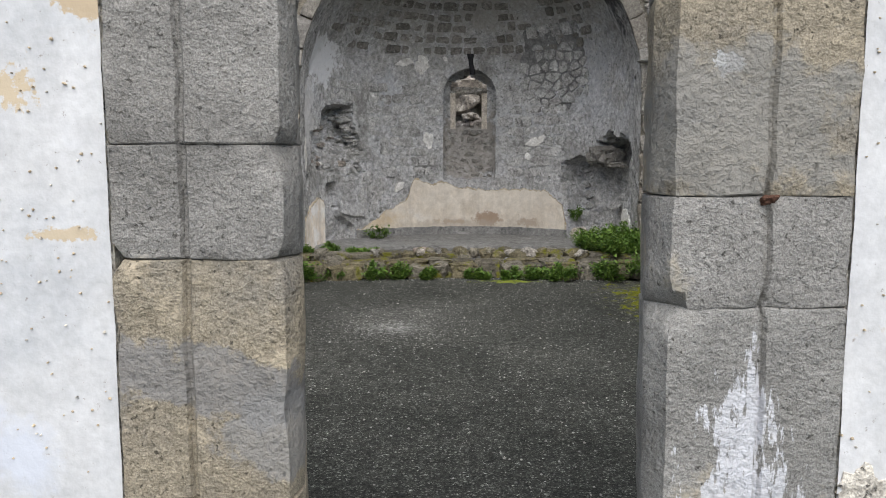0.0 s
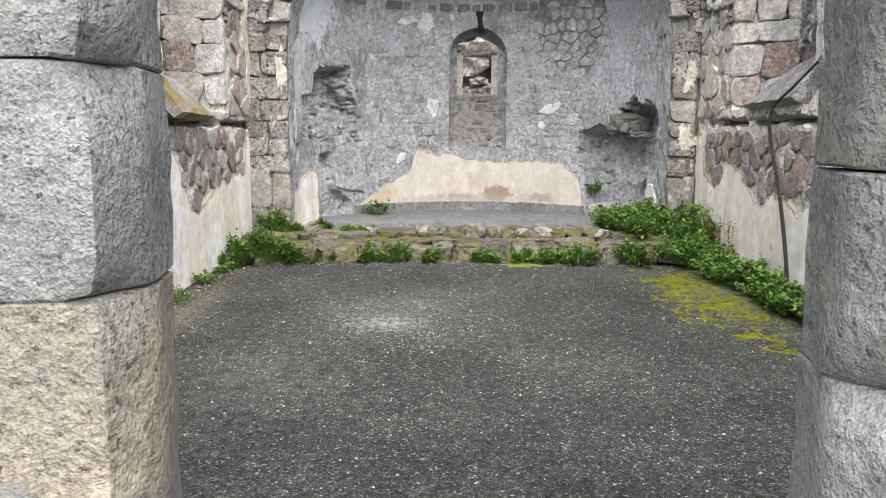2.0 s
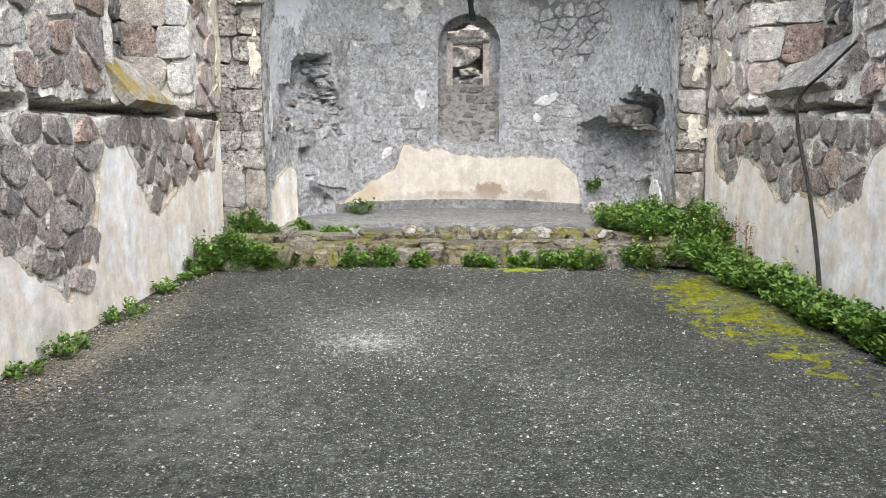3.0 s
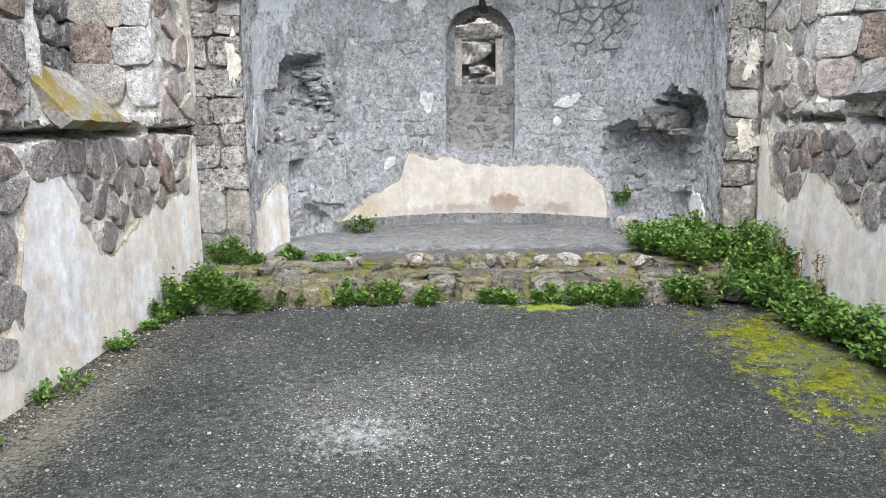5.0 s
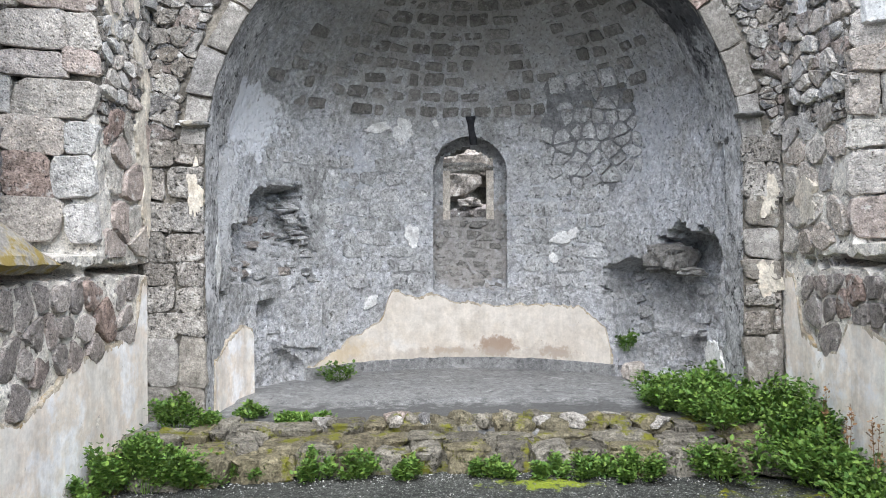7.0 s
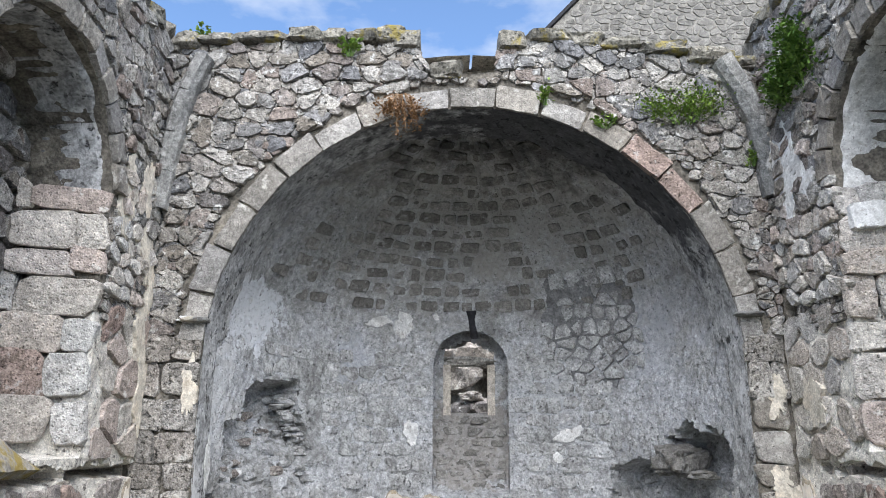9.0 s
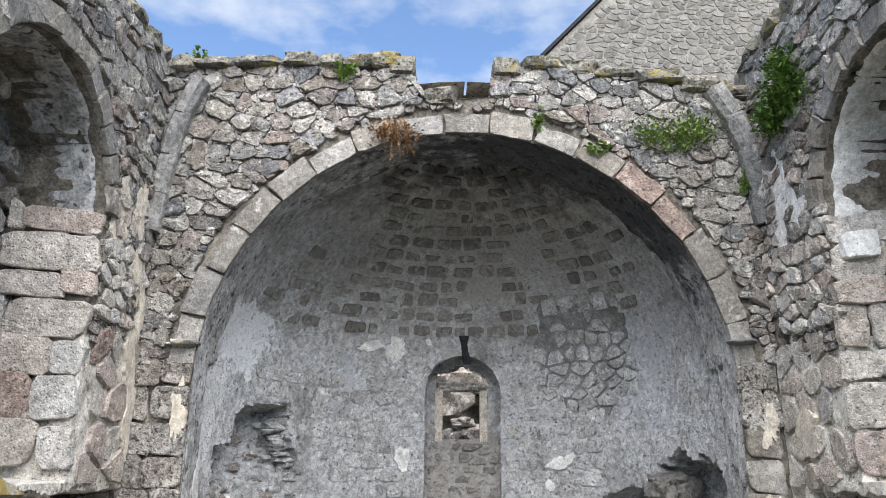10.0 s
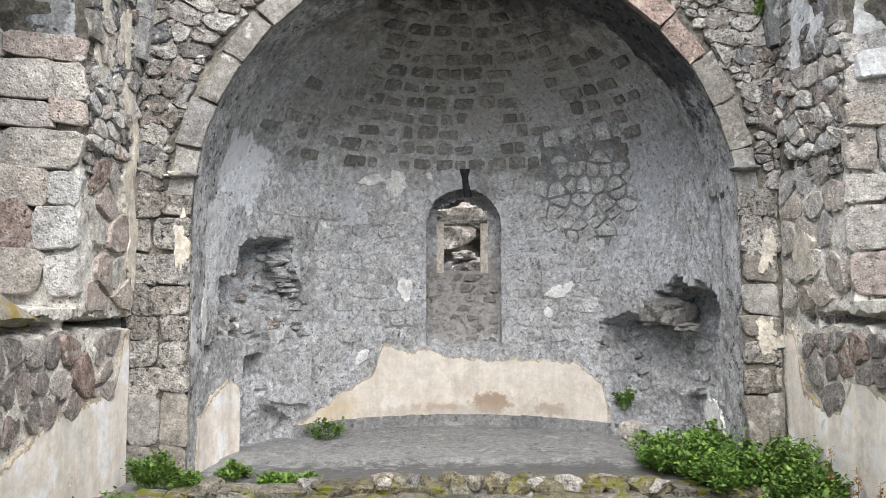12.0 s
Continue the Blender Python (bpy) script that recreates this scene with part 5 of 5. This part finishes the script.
# ---- broken sill slabs and the leaning stick ----
def slab(name, corners, thick, mat, label, seed):
    """A tilted broken slab from four upper corners."""
    a, b, c, d = (Vector(p) for p in corners)
    nrm = (b - a).cross(d - a).normalized()
    if nrm.z < 0:
        nrm = -nrm
    n = 8
    verts, faces = [], []
    for layer in (0, 1):
        for i in range(n + 1):
            for j in range(n + 1):
                s, t = i / n, j / n
                p = (a * (1 - s) + b * s) * (1 - t) + (d * (1 - s) + c * s) * t
                o = 0.02 * fbm(p.x * 5 + seed, p.y * 5, p.z * 5)
                edge = i in (0, n) or j in (0, n)
                q = p + nrm * (o - (thick if layer else 0) - (0.012 if edge and not layer else 0))
                if edge:
                    q += (p - (a + c) / 2) * 0.05 * fbm(p.y * 6, p.z * 6, seed)
                verts.append(q)
    m = (n + 1) ** 2
    for i in range(n):
        for j in range(n):
            q = (i * (n + 1) + j, (i + 1) * (n + 1) + j, (i + 1) * (n + 1) + j + 1, i * (n + 1) + j + 1)
            faces += [q, tuple(k + m for k in q[::-1])]
    rim = [i * (n + 1) for i in range(n + 1)] + [n * (n + 1) + j for j in range(1, n + 1)] + [i * (n + 1) + n for i in range(n - 1, -1, -1)] + list(range(n - 1, 0, -1))
    faces += [(rim[k], rim[k] + m, rim[(k + 1) % len(rim)] + m, rim[(k + 1) % len(rim)]) for k in range(len(rim))]
    ob = add(name, verts, faces, mat)
    bm = bmesh.new()
    bm.from_mesh(ob.data)
    bmesh.ops.recalc_face_normals(bm, faces=bm.faces)
    bm.to_mesh(ob.data)
    bm.free()
    return tagged(ob, label, "stone slab")


slab("sill_slab", [(LEFT - 0.06, 8.20, 2.20), (LEFT - 0.10, 9.05, 2.14), (LEFT + 0.13, 9.62, 1.77), (LEFT + 0.18, 8.50, 1.79)], 0.12, M_LICHEN, "broken sill slab with yellow lichen, wedged in the wall", 3)
slab("sill_slab", [(RIGHT + 0.25, 8.40, 2.45), (RIGHT + 0.25, 9.1, 2.34), (RIGHT - 0.10, 9.8, 1.93), (RIGHT - 0.14, 8.45, 1.95)], 0.12, M_RUBBLE, "tilted grey sill slab wedged in the wall", 5)


def stick(points, r0, r1):
    verts, faces = [], []
    n = 7
    pts = [Vector(p) for p in points]
    fine = []
    for k in range(len(pts) - 1):
        p0, p1, p2, p3 = pts[max(0, k - 1)], pts[k], pts[k + 1], pts[min(len(pts) - 1, k + 2)]
        for s in range(6):
            t = s / 6
            fine.append(0.5 * ((2 * p1) + (p2 - p0) * t + (2 * p0 - 5 * p1 + 4 * p2 - p3) * t * t + (3 * p1 - p0 - 3 * p2 + p3) * t ** 3))
    fine.append(pts[-1])
    for k, p in enumerate(fine):
        r = (r0 + (r1 - r0) * k / (len(fine) - 1)) * (1 + 0.2 * fbm(k * 0.7, 1))
        d = (fine[min(k + 1, len(fine) - 1)] - fine[max(k - 1, 0)]).normalized()
        a = d.cross(Vector((1, 0.2, 0))).normalized()
        b = d.cross(a)
        verts += [p + r * (math.cos(2 * math.pi * j / n) * a + math.sin(2 * math.pi * j / n) * b) for j in range(n)]
    for k in range(len(fine) - 1):
        faces += [(k * n + j, k * n + (j + 1) % n, (k + 1) * n + (j + 1) % n, (k + 1) * n + j) for j in range(n)]
    faces += [tuple(range(n)), tuple(range(len(verts) - 1, len(verts) - n - 1, -1))]
    return verts, faces


branch = add("leaning_branch", *stick([(3.18, 8.08, 0.0), (3.20, 8.21, 0.39), (3.22, 8.5, 1.0), (3.20, 8.76, 1.55), (3.19, 8.74, 1.84), (3.24, 8.42, 2.04), (3.30, 8.1, 2.24)], 0.021, 0.011), M_WOOD, smooth=True)
tagged(branch, "thin dark bent branch leaning on the wall", "branch")


# ---- plants ----
def leaf_mesh(spots, size, rnd):
    """Many small folded leaves at the spots (place, outward direction)."""
    verts, faces = [], []
    for p, out in spots:
        s = size * rnd.uniform(0.55, 1.3)
        d = (out + Vector((rnd.uniform(-0.7, 0.7), rnd.uniform(-0.7, 0.7), rnd.uniform(-0.4, 0.5)))).normalized()
        side = d.cross(Vector((rnd.uniform(-0.4, 0.4), rnd.uniform(-0.4, 0.4), 1))).normalized()
        up = side.cross(d)
        o = len(verts)
        verts += [p, p + d * s * 0.35 + side * s * 0.36 + up * s * 0.06, p + d * s * 0.75 + side * s * 0.24, p + d * s - up * s * 0.1,
                  p + d * s * 0.75 - side * s * 0.24, p + d * s * 0.35 - side * s * 0.36 + up * s * 0.06, p + d * s * 0.5 - up * s * 0.08]
        faces += [(o, o + 1, o + 6), (o + 1, o + 2, o + 6), (o + 2, o + 3, o + 6), (o + 3, o + 4, o + 6), (o + 4, o + 5, o + 6), (o + 5, o, o + 6)]
    return verts, faces


def weed(name, base, size, leaves, leaf, seed, label, mat=None, category="weed", group="", stems=14, hang=False, fluff=None):
    """A clump of leaves on thin stems, wider than high, with an uneven outline."""
    rnd = random.Random(seed)
    root = thing(name, base, label, category, group)
    sv, sf, spots = [], [], []
    bx, by, bz = base
    tips = []
    for k in range(stems):
        a, r = rnd.uniform(0, 2 * math.pi), math.sqrt(rnd.random())
        h = size[2] * rnd.uniform(0.35, 1.1) * (1 - 0.45 * r * r)
        tip = Vector((0.5 * size[0] * r * math.cos(a), 0.5 * size[1] * r * math.sin(a), -h if hang else h))
        foot = Vector((0.3 * tip.x, 0.3 * tip.y, 0))
        tips.append((foot, tip))
        v, f = stick([foot, foot * 0.5 + tip * 0.5 + Vector((0, 0, 0.02)), tip], 0.003, 0.0015)
        o = len(sv)
        sv += v
        sf += [tuple(i + o for i in q) for q in f]
    for k in range(leaves):
        foot, tip = tips[k % stems]
        t = rnd.uniform(0.3, 1.05) ** 0.7
        f_ = fluff or 0.17 / stems ** 0.4
        p = foot.lerp(tip, t) + Vector((rnd.gauss(0, f_ * size[0]), rnd.gauss(0, f_ * size[1]), rnd.gauss(0, max(f_ * 0.8, 0.05) * size[2] + 0.01)))
        if not hang and not fluff:
            p.z = max(p.z, 0.005)
        spots.append((p, Vector((p.x / size[0], p.y / size[1], 0.35))))
    st = add("stem_tangle", sv, sf, M_DRY if mat is M_DRY else M_LEAF, root)
    tagged(st, kind="stuff")
    lv = add("foliage", *leaf_mesh(spots, leaf, rnd), mat or M_LEAF, root)
    tagged(lv, kind="stuff")
    return root


rnd = random.Random(5)
# dense weeds along the foot of the right wall, the step's corner and the platform
for k in range(26):
    t = k / 25
    y = 6.9 + 5.4 * t
    wide = 0.32 + 0.28 * min(1.0, max(0.0, (y - 7.5) / 3.2))
    z = 0.0 if y < 10.5 else 0.24
    weed("weed_clump", (RIGHT - 0.18 - 0.35 * wide * rnd.random(), y, z), (wide * 1.3, 0.6, 0.18 + 0.20 * t + 0.12 * rnd.random()), 1000, 0.044, 100 + k, "dense green weeds at the foot of the plastered wall", group="weeds along the wall", stems=16)
for k in range(14):
    x, y = rnd.uniform(2.3, 3.1), rnd.uniform(10.25, 12.3)
    weed("weed_clump", (x, y, 0.0 if y < 10.5 else 0.25), (0.7, 0.6, 0.2 + 0.3 * (x - 1.8) / 1.4), 1000, 0.044, 140 + k, "dense green weeds growing over the step", group="weeds along the wall", stems=15)
for k, (x, y, sx, sz, z) in enumerate(((-2.42, 10.22, 0.8, 0.46, 0), (-2.05, 10.28, 0.75, 0.36, 0), (-1.8, 10.35, 0.5, 0.22, 0), (-2.5, 10.0, 0.45, 0.42, 0), (-2.2, 10.12, 0.65, 0.44, 0), (-1.9, 10.25, 0.55, 0.26, 0), (-1.5, 10.45, 0.4, 0.14, 0), (-2.3, 11.15, 0.5, 0.33, 0.24), (-2.05, 11.2, 0.3, 0.18, 0.24),
                                        (-0.95, 10.4, 0.36, 0.24, 0), (-0.58, 10.44, 0.32, 0.24, 0), (-0.18, 10.46, 0.26, 0.18, 0), (0.42, 10.46, 0.26, 0.18, 0), (0.62, 10.47, 0.2, 0.12, 0), (0.95, 10.44, 0.3, 0.16, 0), (1.3, 10.4, 0.4, 0.2, 0), (1.65, 10.35, 0.45, 0.24, 0),
                                        (-1.2, 11.35, 0.55, 0.08, 0.25), (-1.75, 11.6, 0.3, 0.12, 0.25))):
    weed("weed_tuft", (x, y, z), (sx, 0.34, sz), int(3600 * sx), 0.036, 200 + k, "green leafy tuft growing out of the mossy step", group="tufts on the step", stems=12)
weed("weed_tuft", (-1.15, 13.55, 0.25), (0.5, 0.3, 0.26), 330, 0.05, 230, "small green bush at the foot of the apse wall")
weed("weed_tuft", P_apse(2.2, 0.58, -0.05), (0.26, 0.2, 0.27), 240, 0.05, 231, "small green bush in the apse cavity")
for k, (x, y, s) in enumerate(((-2.53, 7.05, 0.3), (-2.55, 8.05, 0.32), (-2.57, 9.05, 0.26), (-2.58, 9.6, 0.2), (-2.56, 9.85, 0.24), (-2.6, 6.6, 0.2))):
    weed("weed_tuft", (x, y, 0), (s, s * 1.5, s * 0.45), int(900 * s), 0.034, 240 + k, "small green weed at the foot of the plaster", group="weeds by the plaster", stems=9)
# plants on the upper walls
weed("wall_plant", (2.55, CHANCEL - 0.08, 5.05), (0.8, 0.3, 0.4), 2000, 0.032, 250, "lime green plant rooted in the arch wall", M_LEAF_LIME, "plant", stems=18, fluff=0.13)
weed("wall_plant", (1.75, CHANCEL - 0.06, 5.0), (0.25, 0.14, 0.16), 90, 0.05, 251, "lime green sprig rooted in the arch wall", M_LEAF_LIME, "plant")
weed("wall_plant", (1.15, CHANCEL - 0.06, 5.25), (0.16, 0.14, 0.22), 60, 0.05, 252, "lime green sprig rooted in the arch wall", M_LEAF_LIME, "plant")
weed("wall_plant", (-0.85, CHANCEL - 0.06, 5.78), (0.28, 0.14, 0.25), 110, 0.05, 253, "green sprig rooted in the arch wall", M_LEAF_LIME, "plant")
weed("wall_plant", (-2.4, CHANCEL - 0.02, 5.98), (0.3, 0.2, 0.16), 110, 0.05, 254, "green sprig on the wall top", M_LEAF_LIME, "plant")
weed("wall_plant", (RIGHT - 0.05, 10.45, 5.0), (0.45, 0.6, 0.62), 3000, 0.042, 255, "dark green bush rooted high in the side wall", M_LEAF_DARK, "plant", stems=18, fluff=0.13)
weed("wall_plant", (RIGHT - 0.08, 10.8, 4.98), (0.4, 0.4, 0.32), 1200, 0.042, 256, "dark green bush rooted high in the side wall", M_LEAF_DARK, "plant", stems=14, fluff=0.13)
weed("wall_plant", (3.2, CHANCEL - 0.06, 4.6), (0.16, 0.14, 0.2), 60, 0.045, 257, "green sprig rooted in the arch wall", M_LEAF_LIME, "plant")
weed("dry_tuft", (-0.32, CHANCEL - 0.09, 5.35), (0.55, 0.14, 0.45), 700, 0.03, 258, "hanging tuft of dry brown roots", M_DRY, "dry roots", stems=40, hang=True)

for k, (y, h) in enumerate(((10.55, 0.55), (10.2, 0.42), (9.85, 0.5))):
    weed("dry_stalk", (RIGHT - 0.10, y, 0.2), (0.10, 0.10, h), 60, 0.03, 270 + k, "thin withered brown stalk before the plaster", M_DRY, "stalk", stems=4)
# ---- loose gravel ----
rnd = random.Random(12)
gv, gf, pale_v, pale_f = [], [], [], []
M_CRUMB = material("pale_crumbs", [(0.25, 0.25, 0.24), (0.5, 0.495, 0.48), (0.35, 0.35, 0.34)], "island", 7, 60, 0.2, 0.3)
M_PALE_PEBBLE = material("pale_pebble", [(0.22, 0.215, 0.20), (0.45, 0.44, 0.415), (0.32, 0.31, 0.29)], "object", 7, 60, 0.2, 0.3)
for k in range(14000):
    y = 2.9 + 7.6 * rnd.random()
    x = rnd.uniform(LEFT + 0.05, RIGHT - 0.05)
    s = 0.003 + 0.007 * rnd.random() ** 4 + (0.006 if k % 60 == 0 else 0)
    z = floor_height(x, y) + s * 0.2
    o = len(gv)
    a = rnd.uniform(0, 3)
    gv += [(x + s * math.cos(a + t), y + s * rnd.uniform(0.6, 1.1) * math.sin(a + t), z) for t in (0, 1.6, 3.1, 4.7)] + [(x, y, z + s * 0.8), (x, y, z - s * 0.8)]
    for q in ((0, 1), (1, 2), (2, 3), (3, 0)):
        gf += [(o + q[0], o + q[1], o + 4), (o + q[1], o + q[0], o + 5)]
for k in range(1100):
    x, y = rnd.gauss(-0.5, 0.45), rnd.gauss(7.5, 0.6)
    s = 0.003 + 0.004 * rnd.random() ** 2
    z = floor_height(x, y) + s * 0.3
    o = len(pale_v)
    pale_v += [(x + s, y, z), (x, y + s, z), (x - s, y, z), (x, y - s, z), (x, y, z + s * 0.8)]
    pale_f += [(o, o + 1, o + 4), (o + 1, o + 2, o + 4), (o + 2, o + 3, o + 4), (o + 3, o, o + 4)]
for k in range(420):
    x = rnd.uniform(-2.2, 2.6)
    y = step_line(x) - abs(rnd.gauss(0.02, 0.10))
    s = 0.004 + 0.006 * rnd.random() ** 2
    z = floor_height(x, y) + s * 0.3
    o = len(pale_v)
    pale_v += [(x + s, y, z), (x, y + s, z), (x - s, y, z), (x, y - s, z), (x, y, z + s * 0.8)]
    pale_f += [(o, o + 1, o + 4), (o + 1, o + 2, o + 4), (o + 2, o + 3, o + 4), (o + 3, o, o + 4)]
tagged(add("mortar_crumbs", pale_v, pale_f, M_CRUMB), "scattered pale mortar crumbs on the gravel", "crumbs", kind="stuff")
tagged(add("gravel", gv, gf, M_PEBBLE), "loose grey and white pebbles on the gravel", "gravel", kind="stuff")
for k in range(70):
    x, y = rnd.uniform(LEFT + 0.1, RIGHT - 0.2), rnd.uniform(4.5, 10.2)
    if rnd.random() < 0.35:
        x = LEFT + 0.1 + abs(rnd.gauss(0, 0.3))
    s = rnd.uniform(0.012, 0.028)
    tagged(add("pebble", *boulder((x, y, floor_height(x, y) + s * 0.2), (s, s * 0.8, s * 0.5), k, rnd.uniform(0, 3), 1), M_PALE_PEBBLE), "small pale pebble lying on the gravel", "pebble", "pebbles on the floor")

# ---- litter along the wall foot ----
rnd = random.Random(77)
M_LITTER = material("dry_litter", [(0.16, 0.11, 0.06), (0.26, 0.19, 0.11), (0.36, 0.32, 0.25), (0.12, 0.085, 0.05), (0.44, 0.42, 0.37)], "island", 7, 60, 0.25, 0.2)
spots = []
for k in range(1500):
    y = rnd.uniform(5.8, 10.0)
    x = LEFT + 0.03 + abs(rnd.gauss(0, 0.20 + 0.10 * max(0.0, 7.5 - y)))
    spots.append((Vector((x, y, floor_height(x, y) + 0.004)), Vector((rnd.uniform(-1, 1), rnd.uniform(-1, 1), 0.05))))
tagged(add("litter", *leaf_mesh(spots, 0.020, rnd), M_LITTER), "dry brown leaf litter and mortar bits at the wall foot", "litter", kind="stuff")

# ---- moss on the gravel ----
M_MOSS = material("yellow_green_moss", [(0.06, 0.068, 0.012), (0.125, 0.132, 0.011), (0.19, 0.195, 0.013), (0.09, 0.098, 0.012)], "noise", 7, 110, 0.35, 1.0, (0.06, 0.07, 0.02), 0.58, 14, mottle=0.4)
mx_, my_ = spread(1.5, 3.3, 0.022), spread(5.6, 10.3, 0.022)


def moss_at(x, y):
    """Cover of moss, above 0 where it grows: thick by the wall's weeds, breaking up towards the door."""
    mid = 2.42 if y > 7.2 else 2.42 + 0.15 * (7.2 - y)
    across = ((x - mid) / (0.55 if x < mid else 0.75)) ** 2
    along = max(0.0, (7.6 - y) / 2.6) + max(0.0, (y - 9.7) / 0.8)
    return 0.45 * fbm(x * 2.6, y * 2.0, 31, 3) + 0.42 * fbm(x * 8, y * 6.5, 33, 4) + 0.25 * fbm(x * 26, y * 22, 35, 3) - 0.03 - 0.42 * across - 0.55 * along


cover = [[moss_at(x, y) for y in my_] for x in mx_]
mv = [(x, y, floor_height(x, y) + min(0.016, 0.07 * c) + 0.004 * fbm(x * 40, y * 40, 3, 2)) for x, row_ in zip(mx_, cover) for y, c in zip(my_, row_)]
nmy = len(my_)
mf = [(i * nmy + j, (i + 1) * nmy + j, (i + 1) * nmy + j + 1, i * nmy + j + 1) for i in range(len(mx_) - 1) for j in range(nmy - 1) if max(cover[i][j], cover[i + 1][j], cover[i + 1][j + 1], cover[i][j + 1]) > 0]
used = sorted({k for f in mf for k in f})
at = {k: q for q, k in enumerate(used)}
tagged(add("moss", [mv[k] for k in used], [tuple(at[k] for k in f) for f in mf], M_MOSS, smooth=True), "patchy bright yellow-green moss on the gravel", "moss", kind="stuff")

# ---- beyond the walls: rubble slope and the great building ----
sv, sf = [], []
xs, ys = spread(-5, 6, 0.16), spread(15.3, 21, 0.16)
for x in xs:
    for y in ys:
        sv.append((x, y, -0.1 + 1.45 * max(0, y - 15.4) * (0.9 + 0.2 * fbm(x, y)) + 0.35 * fbm(x * 1.3, y * 1.3, 4)))
slope = add("rubble_slope", sv, [(i * len(ys) + j, (i + 1) * len(ys) + j, (i + 1) * len(ys) + j + 1, i * len(ys) + j + 1) for i in range(len(xs) - 1) for j in range(len(ys) - 1)], M_GROUND, smooth=True)
tagged(slope, "bank of rubble behind the apse", "bank", kind="structure")
for k, (x, y, z, sx, sy, sz, tn, mt) in enumerate(((0.85, 17.4, 3.25, 1.5, 0.7, 0.55, 0.3, M_PIER), (0.30, 17.1, 2.95, 0.8, 0.5, 0.42, -0.4, M_PIER), (0.82, 16.9, 2.42, 0.55, 0.4, 0.30, 0.5, M_LOWER), (0.35, 16.8, 2.35, 0.5, 0.4, 0.34, 0.9, M_RUBBLE),
                                                   (0.5, 17.9, 3.85, 1.8, 0.7, 0.5, 0.1, M_RUBBLE), (-0.4, 17.3, 3.1, 0.9, 0.6, 0.5, 0.6, M_RUBBLE), (1.6, 17.2, 2.8, 0.9, 0.6, 0.5, 1.2, M_RUBBLE), (0.62, 16.75, 2.62, 0.35, 0.25, 0.14, 0.7, M_PIER), (0.1, 18.4, 4.4, 1.6, 0.8, 0.6, 0.4, M_RUBBLE), (1.3, 18.3, 4.3, 1.4, 0.8, 0.6, 0.9, M_PIER))):
    add("rubble_block", *boulder((x, y, z), (sx, sy, sz), k + 4, tn, 3, 0.6, 0.6), mt, slope)

FY = 24.0


def P_fort(u, v, d):
    return (u, FY - d, v)


M_PALE_FORT = material("fort_mortar", [(0.205, 0.195, 0.175), (0.27, 0.255, 0.23)], "noise", 2, 40, 0.3, 0.6)
fort = tagged(new("stone_building"), "tall windowless building of coursed grey rubble stone", "building")
fort_out = [(3.17, 0.0), (16.0, 0.0), (16.0, 16.5), (6.12, 16.5), (3.17, 13.3)]
bv = [(x, FY + 0.02 + o, z) for o in (0.0, 6.0) for x, z in fort_out]
add("wall", bv, [(0, 1, 2, 3, 4), (9, 8, 7, 6, 5)] + [(k, (k + 5), (k + 1) % 5 + 5, (k + 1) % 5) for k in range(5)], M_PALE_FORT, fort)
inside = sd_poly(fort_out)
lay(P_fort, cells(3.0, 12.5, 11.0, 16.5, 0.26, 0.16, 0.40, 95, 0.2), fort, M_FORT, M_FORT, gap=0.022, proud=0.002, soft=0.03, cut=0.2, keep=lambda u, v: inside(u, v) < -0.2, seed=95, limit=0, sides=8)
cv_, cf_ = box(0, 4.5, -0.10, 0.5, 0, 0.09)
rot = Matrix.Translation((3.09, FY, 13.25)) @ Matrix.Rotation(-math.atan2(3.2, 2.95), 4, "Y")
add("coping", [tuple(rot @ Vector(p)) for p in cv_], cf_, M_BLACK, fort)
